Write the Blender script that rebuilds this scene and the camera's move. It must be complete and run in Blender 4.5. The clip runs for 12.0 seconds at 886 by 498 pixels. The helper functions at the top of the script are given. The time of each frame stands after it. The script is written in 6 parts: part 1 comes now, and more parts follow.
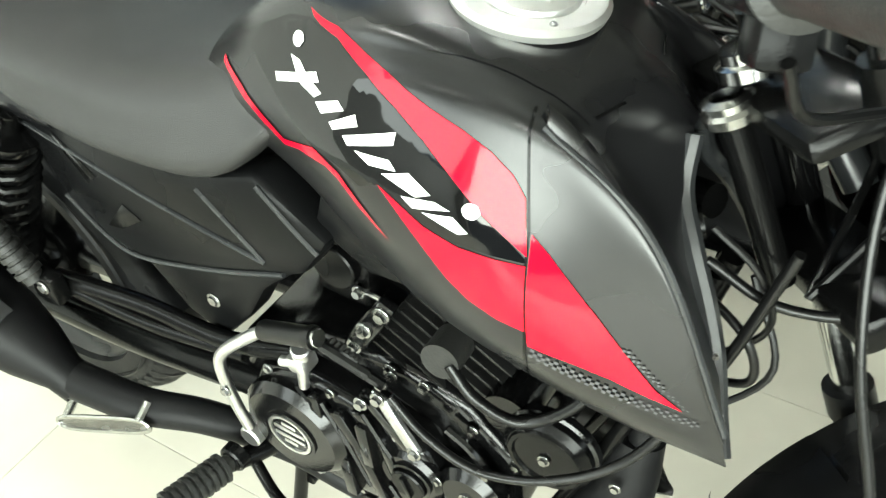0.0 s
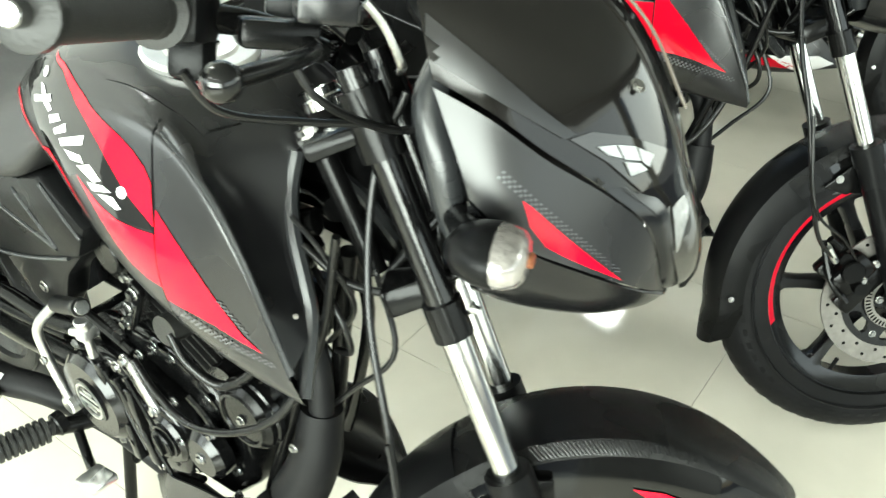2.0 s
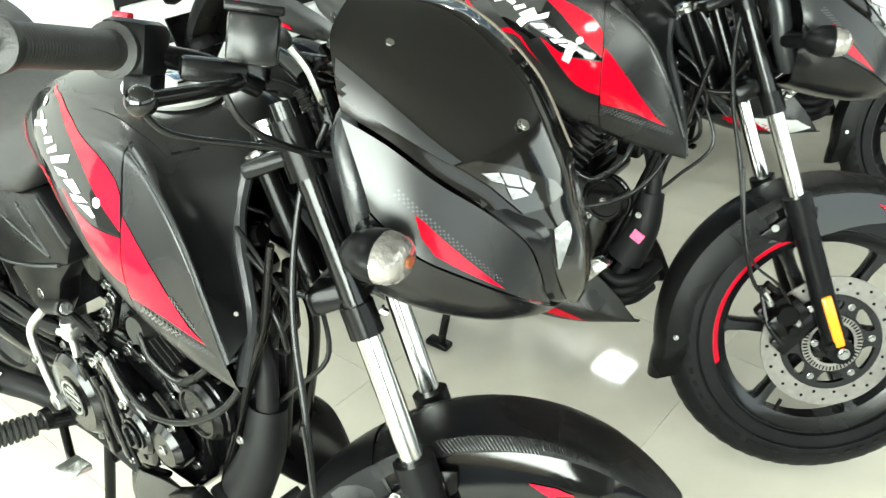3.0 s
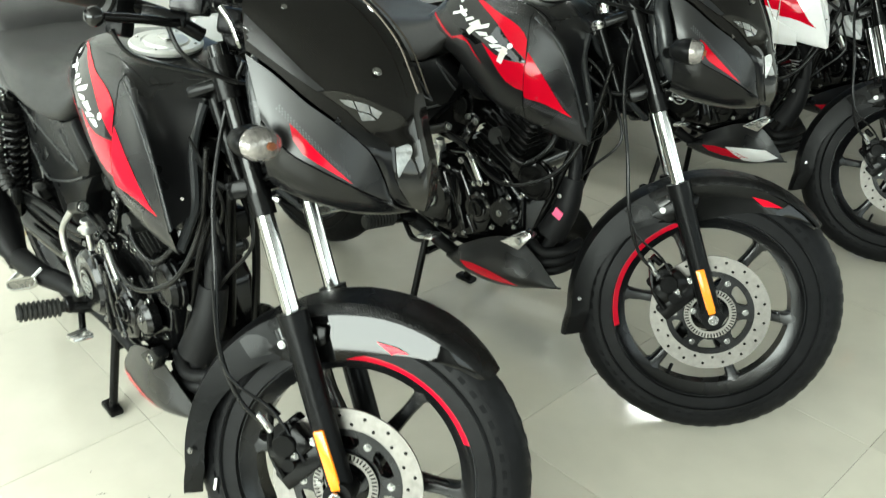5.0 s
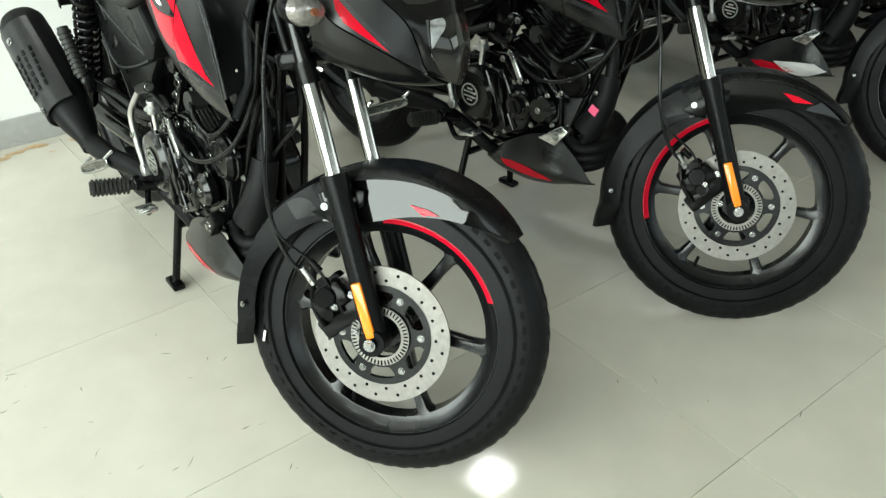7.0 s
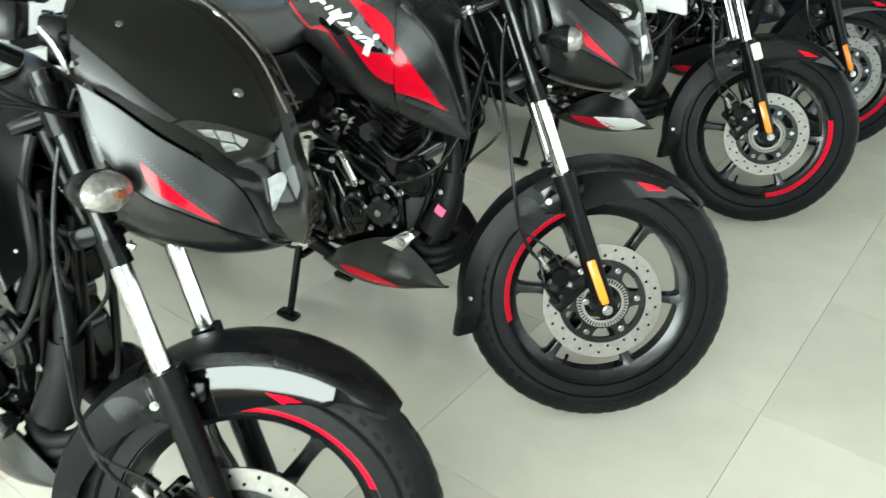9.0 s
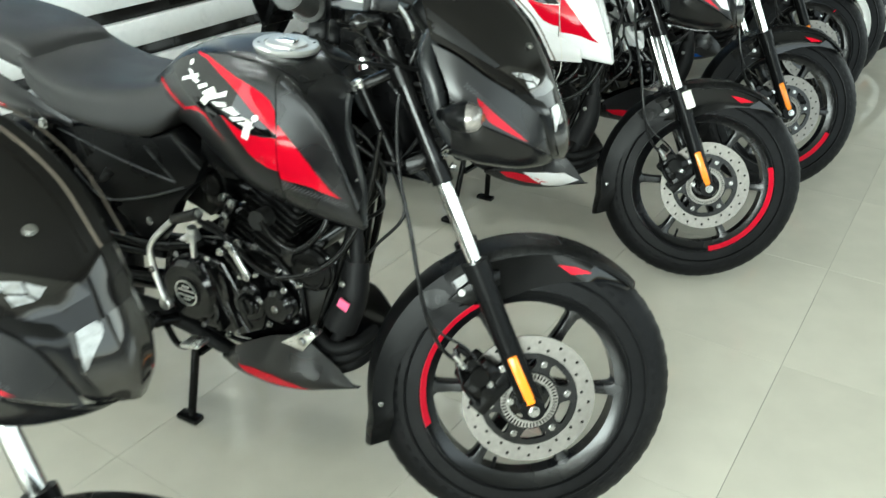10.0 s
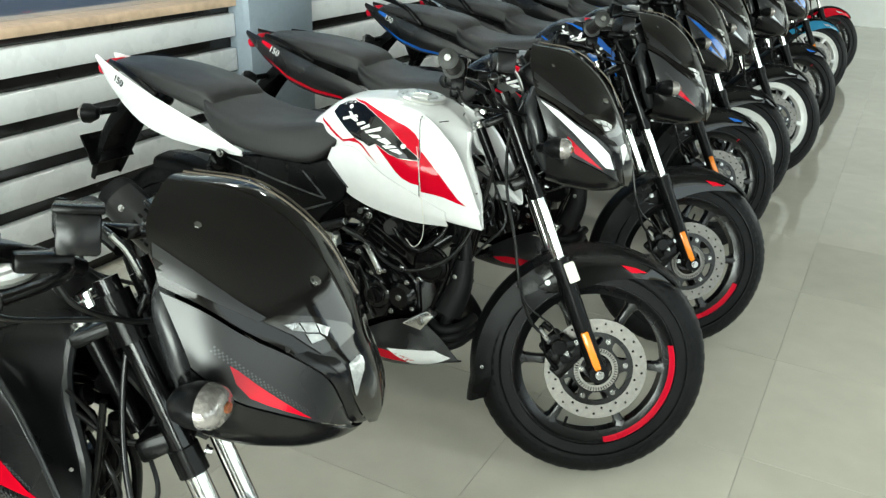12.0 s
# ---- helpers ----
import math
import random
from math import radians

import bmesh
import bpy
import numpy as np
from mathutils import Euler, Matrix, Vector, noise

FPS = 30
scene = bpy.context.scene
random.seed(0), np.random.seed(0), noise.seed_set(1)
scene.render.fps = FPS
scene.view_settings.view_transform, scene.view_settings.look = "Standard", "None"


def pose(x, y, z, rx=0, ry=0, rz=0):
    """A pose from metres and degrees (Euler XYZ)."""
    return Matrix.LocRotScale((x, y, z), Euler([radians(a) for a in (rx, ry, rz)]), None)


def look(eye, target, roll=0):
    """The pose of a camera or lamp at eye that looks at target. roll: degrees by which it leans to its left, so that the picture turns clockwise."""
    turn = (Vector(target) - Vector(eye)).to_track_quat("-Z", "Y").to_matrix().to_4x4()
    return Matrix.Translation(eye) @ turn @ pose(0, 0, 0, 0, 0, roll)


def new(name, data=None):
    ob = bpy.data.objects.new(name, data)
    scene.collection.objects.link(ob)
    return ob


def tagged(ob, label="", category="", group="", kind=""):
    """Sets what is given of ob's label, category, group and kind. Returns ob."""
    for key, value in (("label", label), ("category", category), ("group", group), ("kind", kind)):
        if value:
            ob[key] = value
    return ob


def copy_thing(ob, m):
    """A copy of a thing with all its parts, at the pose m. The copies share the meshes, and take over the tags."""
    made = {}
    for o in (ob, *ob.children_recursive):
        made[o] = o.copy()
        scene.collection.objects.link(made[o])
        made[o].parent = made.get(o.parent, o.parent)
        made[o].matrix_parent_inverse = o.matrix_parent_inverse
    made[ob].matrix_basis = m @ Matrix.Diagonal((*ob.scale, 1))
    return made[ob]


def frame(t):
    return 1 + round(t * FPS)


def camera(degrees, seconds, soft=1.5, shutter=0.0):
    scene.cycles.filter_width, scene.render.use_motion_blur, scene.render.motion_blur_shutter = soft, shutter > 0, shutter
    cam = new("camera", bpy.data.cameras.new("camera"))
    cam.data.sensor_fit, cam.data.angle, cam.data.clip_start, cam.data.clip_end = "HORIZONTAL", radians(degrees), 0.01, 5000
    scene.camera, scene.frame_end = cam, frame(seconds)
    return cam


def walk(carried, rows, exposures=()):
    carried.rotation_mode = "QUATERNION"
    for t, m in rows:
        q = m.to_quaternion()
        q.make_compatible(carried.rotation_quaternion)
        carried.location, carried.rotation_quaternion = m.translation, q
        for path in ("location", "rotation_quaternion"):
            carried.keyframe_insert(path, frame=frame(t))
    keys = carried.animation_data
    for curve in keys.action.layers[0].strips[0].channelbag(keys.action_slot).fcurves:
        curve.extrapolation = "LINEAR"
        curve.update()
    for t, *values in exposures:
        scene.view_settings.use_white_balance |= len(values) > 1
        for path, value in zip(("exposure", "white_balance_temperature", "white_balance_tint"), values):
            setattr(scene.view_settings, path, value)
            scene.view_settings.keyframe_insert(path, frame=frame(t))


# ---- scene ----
cam = camera(56.1, 12.0, 1.3, 0.4)
PATH = [
    (0, (0.404, 0.272, 1.219), (0.154, 1.713, -0.145), -1.9),
    (0.5, (0.48, 0.168, 1.247), (0.125, 1.683, -0.01), -1.8),
    (1, (0.586, 0.105, 1.261), (0.197, 1.635, 0.032), -1.6),
    (1.5, (0.716, 0.108, 1.274), (0.32, 1.662, 0.08), -1.6),
    (2, (0.856, 0.13, 1.264), (0.397, 1.687, 0.096), -1.5),
    (2.5, (0.96, 0.116, 1.276), (0.428, 1.682, 0.151), -0.7),
    (3, (1.013, 0.039, 1.297), (0.462, 1.647, 0.243), -0.6),
    (3.2, (1.054, -0.014, 1.303), (0.497, 1.609, 0.277), -0.1),
    (4.8, (1.398, -0.197, 1.318), (0.664, 1.404, 0.37), 0.9),
    (5, (1.458, -0.219, 1.306), (0.683, 1.362, 0.358), 0.9),
    (5.5, (1.54, -0.284, 1.284), (0.695, 1.255, 0.327), 0.9),
    (6, (1.575, -0.322, 1.252), (0.715, 1.167, 0.23), 0.5),
    (6.5, (1.58, -0.348, 1.244), (0.717, 1.107, 0.177), 0.1),
    (6.7, (1.582, -0.348, 1.245), (0.716, 1.104, 0.177), 0.1),
    (8.3, (1.458, -0.16, 1.32), (0.789, 1.395, 0.255), 0.9),
    (8.5, (1.422, -0.135, 1.323), (0.836, 1.459, 0.268), 1.3),
    (9, (1.366, -0.091, 1.336), (0.909, 1.563, 0.308), 1.3),
    (9.5, (1.368, 0.011, 1.34), (0.986, 1.701, 0.341), 0.9),
    (10, (1.415, 0.171, 1.35), (1.038, 1.88, 0.382), -0.1),
    (10.5, (1.502, 0.315, 1.384), (1.135, 2.043, 0.446), -0.5),
    (11, (1.539, 0.447, 1.383), (1.245, 2.214, 0.493), -0.1),
    (11.5, (1.556, 0.627, 1.405), (1.329, 2.435, 0.582), 0.9),
    (12, (1.53, 0.701, 1.412), (1.298, 2.523, 0.621), 1.6),
]
walk(cam, [(t, look(eye, target, roll)) for t, eye, target, roll in PATH], [(0, 0.46, 6350, 2), (1, 0.44, 6350, 2), (1.5, 0.62, 6350, 1.5), (3, 0.84, 6300, 1), (5, 0.06, 6280, 1.5), (6, -0.32, 6250, 3.5), (6.7, -0.46, 6220, 3), (8.3, 0.13, 6060, 0.5), (9.5, 0.38, 6040, 0.5), (10.5, 0.42, 6080, 0.5), (11, 0.37, 6140, 1.2), (12, 0.27, 6200, 1.8)])


# ---- daylight and lamps ----
world = bpy.data.worlds.new("sky")
scene.world = world
world.use_nodes = True
wn = world.node_tree
sky = wn.nodes.new("ShaderNodeTexSky")
sky.sky_type = "NISHITA"
sky.sun_disc = False
sky.sun_elevation = radians(48)
sky.sun_rotation = radians(150)
wn.links.new(sky.outputs["Color"], wn.nodes["Background"].inputs["Color"])
wn.nodes["Background"].inputs["Strength"].default_value = 0.10
scene.view_settings.exposure = 0.0

# The room's own axes: u runs with the parked machines, v along the row.
ROOM = radians(-20.8)
ROOM_M = Matrix.Rotation(ROOM, 4, "Z")
CEIL, WALL_U, FRONT_U, SIDE_V, END_V = 2.8, -1.42, 5.2, -3.6, 13.0


def area(name, at, aim, sx, sy, watts, colour):
    data = bpy.data.lights.new(name, "AREA")
    data.shape, data.size, data.size_y, data.energy, data.color = "RECTANGLE", sx, sy, watts, colour
    ob = new(name, data)
    ob.matrix_world = ROOM_M @ look(at, aim)
    return ob


area("daylight_front", (FRONT_U - 0.15, 1.5, 1.65), (0, 1.5, 1.1), 6.3, 1.6, 62, (0.97, 1.0, 0.92))
area("daylight_front", (FRONT_U - 0.15, 8.6, 1.65), (0, 8.6, 1.1), 6.3, 1.6, 130, (0.97, 1.0, 0.92))
area("daylight_side", (1.6, SIDE_V + 0.15, 1.70), (1.0, 0, 0.9), 5.6, 2.0, 640, (0.97, 1.0, 0.92))

area("daylight_back", (WALL_U - 0.05, -1.95, 1.9), (1.5, -1.5, 1.0), 2.9, 1.0, 50, (0.97, 1.0, 0.94))

# ---- materials ----
def mat(name, rgb, rough=0.5, metal=0.0, vary=0.12, scale=40.0, bump=0.0, bump_scale=300.0, coat=0.0, wear=0.0, ior=1.45, rough_vary=0.08):
    """A surface with mottling at two sizes, uneven gloss and fine relief."""
    m = bpy.data.materials.new(name)
    m.use_nodes = True
    nt = m.node_tree
    bsdf = nt.nodes["Principled BSDF"]
    link = nt.links.new
    geo = nt.nodes.new("ShaderNodeTexCoord")
    big = nt.nodes.new("ShaderNodeTexNoise")
    big.inputs["Scale"].default_value, big.inputs["Detail"].default_value = scale * 0.15, 3
    fine = nt.nodes.new("ShaderNodeTexNoise")
    fine.inputs["Scale"].default_value, fine.inputs["Detail"].default_value = scale, 4
    link(geo.outputs["Object"], big.inputs["Vector"])
    link(geo.outputs["Object"], fine.inputs["Vector"])
    add = nt.nodes.new("ShaderNodeMath")
    add.operation = "ADD"
    link(big.outputs["Fac"], add.inputs[0])
    link(fine.outputs["Fac"], add.inputs[1])
    ramp = nt.nodes.new("ShaderNodeMapRange")
    ramp.inputs["From Min"].default_value, ramp.inputs["From Max"].default_value = 0.65, 1.35
    ramp.inputs["To Min"].default_value, ramp.inputs["To Max"].default_value = 1 - vary, 1 + vary
    link(add.outputs[0], ramp.inputs["Value"])
    mul = nt.nodes.new("ShaderNodeVectorMath")
    mul.operation = "SCALE"
    mul.inputs[0].default_value = rgb
    link(ramp.outputs[0], mul.inputs["Scale"])
    link(mul.outputs[0], bsdf.inputs["Base Color"])
    rr = nt.nodes.new("ShaderNodeMapRange")
    rr.inputs["From Min"].default_value, rr.inputs["From Max"].default_value = 0.3, 0.7
    rr.inputs["To Min"].default_value, rr.inputs["To Max"].default_value = max(0.02, rough - rough_vary), min(1, rough + rough_vary)
    link(big.outputs["Fac"], rr.inputs["Value"])
    link(rr.outputs[0], bsdf.inputs["Roughness"])
    bsdf.inputs["Metallic"].default_value = metal
    bsdf.inputs["IOR"].default_value = ior
    bsdf.inputs["Coat Weight"].default_value = coat
    bsdf.inputs["Coat Roughness"].default_value = 0.06
    if bump:
        grain = nt.nodes.new("ShaderNodeTexNoise")
        grain.inputs["Scale"].default_value, grain.inputs["Detail"].default_value = bump_scale, 2
        link(geo.outputs["Object"], grain.inputs["Vector"])
        bn = nt.nodes.new("ShaderNodeBump")
        bn.inputs["Strength"].default_value, bn.inputs["Distance"].default_value = bump, 0.002
        link(grain.outputs["Fac"], bn.inputs["Height"])
        link(bn.outputs["Normal"], bsdf.inputs["Normal"])
    return m


def random_tone(m, low, high):
    """Let each piece differ a little in tone."""
    nt = m.node_tree
    bsdf = nt.nodes["Principled BSDF"]
    src = bsdf.inputs["Base Color"].links[0].from_socket
    info = nt.nodes.new("ShaderNodeObjectInfo")
    mr = nt.nodes.new("ShaderNodeMapRange")
    mr.inputs["To Min"].default_value, mr.inputs["To Max"].default_value = low, high
    nt.links.new(info.outputs["Random"], mr.inputs["Value"])
    sc = nt.nodes.new("ShaderNodeVectorMath")
    sc.operation = "SCALE"
    nt.links.new(src, sc.inputs[0])
    nt.links.new(mr.outputs[0], sc.inputs["Scale"])
    nt.links.new(sc.outputs[0], bsdf.inputs["Base Color"])
    return m


SATIN = mat("satin_black_paint", (0.0055, 0.0055, 0.0060), 0.29, vary=0.12, bump=0.04, bump_scale=900, rough_vary=0.04, ior=1.50)
SATIN_GREY = mat("graphite_satin_paint", (0.018, 0.019, 0.020), 0.28, vary=0.1, bump=0.04, bump_scale=900)
GLOSS = mat("gloss_black_paint", (0.003, 0.003, 0.003), 0.05, vary=0.1, rough_vary=0.02, ior=1.45)
PLASTIC = mat("black_moulded_plastic", (0.0035, 0.0036, 0.0038), 0.28, vary=0.2, bump=0.10, bump_scale=700, ior=1.19)
PLASTIC_D = mat("dark_gear_plastic", (0.0025, 0.0025, 0.0025), 0.20, vary=0.15, bump=0.05, ior=1.24)
ENGINE = mat("black_engine_enamel", (0.0025, 0.0025, 0.0026), 0.10, vary=0.25, bump=0.08, bump_scale=500, ior=1.40, rough_vary=0.05)
FIN = mat("black_cast_fins", (0.005, 0.005, 0.0049), 0.28, vary=0.25, bump=0.15, ior=1.40)
MATT_EXH = mat("heatproof_matt_black", (0.006, 0.006, 0.0063), 0.46, vary=0.2, bump=0.1, bump_scale=900, ior=1.23)
RUBBER = mat("tyre_rubber", (0.0055, 0.0056, 0.0060), 0.40, vary=0.40, scale=60, bump=0.18, bump_scale=400, ior=1.21)
RUBBER_G = mat("grip_rubber", (0.016, 0.016, 0.015), 0.5, vary=0.2, bump=0.25, ior=1.4)
CREST = mat("textured_crest_plastic", (0.0035, 0.0035, 0.0035), 0.24, vary=0.25, bump=0.30, bump_scale=1600, ior=1.22)
CHINBLACK = mat("dark_chin_paint", (0.0045, 0.0045, 0.0048), 0.20, vary=0.12, bump=0.03, bump_scale=900, rough_vary=0.04, ior=1.38)
SHIELD = mat("satin_shield_paint", (0.017, 0.017, 0.0175), 0.33, vary=0.12, bump=0.06, bump_scale=800, ior=1.38)
SEAT = mat("black_seat_vinyl", (0.015, 0.015, 0.015), 0.47, vary=0.14, bump=0.35, bump_scale=1100)
RED = mat("red_gloss_film", (0.50, 0.0012, 0.015), 0.08, vary=0.05, ior=1.33, rough_vary=0.02)
RED_D = mat("red_rim_tape", (0.50, 0.004, 0.022), 0.25, vary=0.06, ior=1.36)
WHITE = mat("white_gloss_paint", (0.80, 0.80, 0.80), 0.15, vary=0.03, coat=0.4)
FILMWHITE = mat("white_vinyl_letters", (0.78, 0.78, 0.76), 0.3, vary=0.04)
SILVER = mat("silver_grey_film", (0.42, 0.44, 0.46), 0.22, metal=0.3, vary=0.1)
BLUE = mat("blue_gloss_paint", (0.012, 0.10, 0.42), 0.14, vary=0.08, coat=0.4)
TEAL = mat("teal_blue_paint", (0.01, 0.16, 0.30), 0.16, vary=0.08, coat=0.4)
CHROME = mat("chrome", (0.50, 0.50, 0.49), 0.15, metal=1.0, vary=0.08, rough_vary=0.02)
STEEL = mat("brushed_disc_steel", (0.21, 0.20, 0.185), 0.50, metal=1.0, vary=0.20, scale=90, bump=0.05)
ALU = mat("bare_aluminium", (0.70, 0.70, 0.69), 0.28, metal=1.0, vary=0.1)
ZINC = mat("zinc_plated_bolts", (0.36, 0.36, 0.35), 0.24, metal=1.0, vary=0.2)
ORANGE = mat("amber_reflector", (0.90, 0.24, 0.01), 0.18, vary=0.06, coat=0.3)
AMBER_D = mat("amber_bulb", (0.22, 0.075, 0.03), 0.3, vary=0.1)
WHEEL = mat("black_wheel_enamel", (0.0035, 0.0036, 0.0040), 0.26, vary=0.15, ior=1.44)
WHEEL_W = mat("white_wheel_enamel", (0.72, 0.72, 0.70), 0.30, vary=0.05)
CAPMETAL = mat("satin_fuel_cap", (0.66, 0.66, 0.64), 0.33, metal=0.8, vary=0.12)
PINK = mat("pink_paper_tag", (0.85, 0.12, 0.25), 0.6, vary=0.08)
TAPE = mat("masking_tape", (0.70, 0.68, 0.62), 0.55, vary=0.06, bump=0.1)
CABLE = mat("black_cable", (0.003, 0.003, 0.003), 0.28, vary=0.15, ior=1.36)
LENS_W = mat("clear_lens", (0.30, 0.28, 0.265), 0.08, metal=0.5, vary=0.4, scale=120, bump=0.6, bump_scale=160, coat=0.6)
REFLECT = mat("lamp_reflector", (0.46, 0.46, 0.45), 0.33, metal=1.0, vary=0.3, scale=150, bump=0.9, bump_scale=90)
SMOKE = mat("smoked_screen", (0.006, 0.0055, 0.005), 0.06, vary=0.1, ior=1.36, rough_vary=0.02)
DARKGLASS = mat("dark_dial_glass", (0.012, 0.013, 0.014), 0.08, vary=0.1)
SCREEN_EDGE = mat("clear_screen_edge", (0.09, 0.075, 0.06), 0.12, vary=0.1, coat=0.5)
LAMP_SMOKE = mat("smoked_lamp_lens", (0.016, 0.015, 0.013), 0.07, vary=0.2, coat=0.3, rough_vary=0.02)
GUARDZINC = mat("zinc_guard", (0.42, 0.42, 0.40), 0.18, metal=1.0, vary=0.15)

DOTS = mat("grey_printed_dots", (0.065, 0.065, 0.07), 0.3, vary=0.1)

GLASS = bpy.data.materials.new("window_glass")
GLASS.use_nodes = True
gb = GLASS.node_tree.nodes["Principled BSDF"]
gb.inputs["Transmission Weight"].default_value, gb.inputs["Roughness"].default_value = 1.0, 0.02
gb.inputs["Base Color"].default_value = (0.95, 0.98, 0.97, 1)

TILE = mat("polished_floor_tile", (0.56, 0.535, 0.455), 0.065, vary=0.07, scale=9, rough_vary=0.03)
random_tone(TILE, 0.96, 1.03)
GROUT = mat("tile_joint", (0.53, 0.505, 0.43), 0.45, vary=0.2)
WALLPAINT = mat("white_wall_paint", (0.85, 0.85, 0.83), 0.6, vary=0.03, scale=12, bump=0.05)
CEILPAINT = mat("grey_ceiling_paint", (0.30, 0.30, 0.285), 0.7, vary=0.05, scale=8)
# For added walls out of view: dark, so the black paint reflects little light.
UNSEENWALL = mat("unseen_wall_darkened", (0.14, 0.14, 0.14), 0.6, vary=0.06, scale=12, bump=0.05)
SKIRT = mat("grey_skirting_tile", (0.42, 0.42, 0.41), 0.2, vary=0.08)
SLAT = mat("white_enamel_slat", (0.88, 0.89, 0.90), 0.3, vary=0.04)
BEHIND = mat("dark_plinth", (0.016, 0.015, 0.014), 0.12, vary=0.5, scale=8)
WOOD = mat("beige_wood_sill", (0.50, 0.36, 0.25), 0.4, vary=0.2, scale=30)
COLUMN = mat("blue_grey_column_paint", (0.28, 0.33, 0.38), 0.4, vary=0.06)
SCUFF = mat("dark_scuff", (0.10, 0.09, 0.08), 0.6, vary=0.3)
RUST = mat("dried_mud_stain", (0.42, 0.30, 0.17), 0.5, vary=0.25)
OUTSIDE = mat("pale_forecourt", (0.30, 0.29, 0.28), 0.8, vary=0.1, scale=3)
PANEL_ON = bpy.data.materials.new("lit_panel")
PANEL_ON.use_nodes = True
pb = PANEL_ON.node_tree.nodes["Principled BSDF"]
pb.inputs["Emission Color"].default_value, pb.inputs["Emission Strength"].default_value = (1, 0.99, 0.95, 1), 62.0

# ---- mesh tools ----
SET = {"steer": Matrix(), "size": Matrix()}

def mesh_of(bm, material, smooth=40):
    bmesh.ops.recalc_face_normals(bm, faces=bm.faces)
    me = bpy.data.meshes.new("mesh")
    for f in bm.faces:
        f.smooth = True
    limit = radians(smooth)
    for e in bm.edges:
        if len(e.link_faces) == 2 and e.calc_face_angle(0) > limit:
            e.smooth = False
    bm.to_mesh(me)
    bm.free()
    me.materials.append(material)
    return me


def part(name, bm, material, parent, label="", smooth=40, turned=False):
    bmesh.ops.transform(bm, matrix=(SET["steer"] @ SET["size"]) if turned else SET["size"], verts=bm.verts)
    ob = new(name, mesh_of(bm, material, smooth))
    ob.parent = parent
    return tagged(ob, label)


def thing(name, at, label, category, group="", kind=""):
    ob = new(name)
    ob.matrix_basis = at
    return tagged(ob, label, category, group, kind)


def spline(pts, n):
    """n points along a smooth curve through pts."""
    p = [Vector(q) for q in pts]
    if len(p) == 2:
        return [p[0].lerp(p[1], i / (n - 1)) for i in range(n)]
    p = [p[0] * 2 - p[1]] + p + [p[-1] * 2 - p[-2]]
    out, segs = [], len(p) - 3
    for i in range(n):
        s = i / (n - 1) * segs
        k = min(int(s), segs - 1)
        t = s - k
        a, b, c, d = p[k:k + 4]
        out.append(0.5 * ((2 * b) + (c - a) * t + (2 * a - 5 * b + 4 * c - d) * t * t + (3 * b - a - 3 * c + d) * t ** 3))
    return out


def mirrored(bm):
    """Add the same again on the other side of the middle plane."""
    geo = bmesh.ops.duplicate(bm, geom=bm.verts[:] + bm.edges[:] + bm.faces[:])["geom"]
    vs = [g for g in geo if isinstance(g, bmesh.types.BMVert)]
    bmesh.ops.scale(bm, vec=(1, -1, 1), verts=vs)
    bmesh.ops.reverse_faces(bm, faces=[g for g in geo if isinstance(g, bmesh.types.BMFace)])
    return bm


def grid(bm, rows, closed=False):
    vs = [[bm.verts.new(p) for p in row] for row in rows]
    m = len(rows[0])
    for i in range(len(rows) - 1):
        for j in range(m if closed else m - 1):
            k = (j + 1) % m
            bm.faces.new((vs[i][j], vs[i + 1][j], vs[i + 1][k], vs[i][k]))
    return vs


def rails(lines, nu, nv, thick=0.0, both=True, bm=None):
    """A smooth skin through guide lines (each a list of points), nu steps along and nv across, with a thickness inwards."""
    bm = bm or bmesh.new()
    along = [spline(l, nu) for l in lines]
    rows = [spline([a[i] for a in along], nv) for i in range(nu)]
    part_bm = bmesh.new()
    vs = grid(part_bm, rows)
    bmesh.ops.remove_doubles(part_bm, verts=part_bm.verts, dist=0.0002)
    if thick:
        bmesh.ops.recalc_face_normals(part_bm, faces=part_bm.faces)
        bmesh.ops.solidify(part_bm, geom=part_bm.faces[:], thickness=thick)
    if both:
        mirrored(part_bm)
        if not thick:
            bmesh.ops.remove_doubles(part_bm, verts=part_bm.verts, dist=0.0004)
    merge(bm, part_bm)
    return bm


def merge(bm, other):
    me = bpy.data.meshes.new("tmp")
    other.to_mesh(me)
    other.free()
    bm.from_mesh(me)
    bpy.data.meshes.remove(me)
    return bm


def tube(pts, r, n=0, sides=10, bm=None, r2=None, caps=True):
    bm = bm or bmesh.new()
    line = spline(pts, n or max(2, (len(pts) - 1) * 6 + 1)) if len(pts) > 2 or n else [Vector(q) for q in pts]
    side = None
    rows = []
    for i, p in enumerate(line):
        d = (line[min(i + 1, len(line) - 1)] - line[max(i - 1, 0)]).normalized()
        if side is None:
            side = d.orthogonal().normalized()
        side = (side - d * side.dot(d)).normalized()
        up = d.cross(side)
        rad = r if r2 is None else r + (r2 - r) * i / (len(line) - 1)
        rows.append([p + rad * (math.cos(a) * side + math.sin(a) * up) for a in [2 * math.pi * j / sides for j in range(sides)]])
    vs = grid(bm, rows, closed=True)
    if caps:
        bm.faces.new(vs[0][::-1])
        bm.faces.new(vs[-1])
    return bm


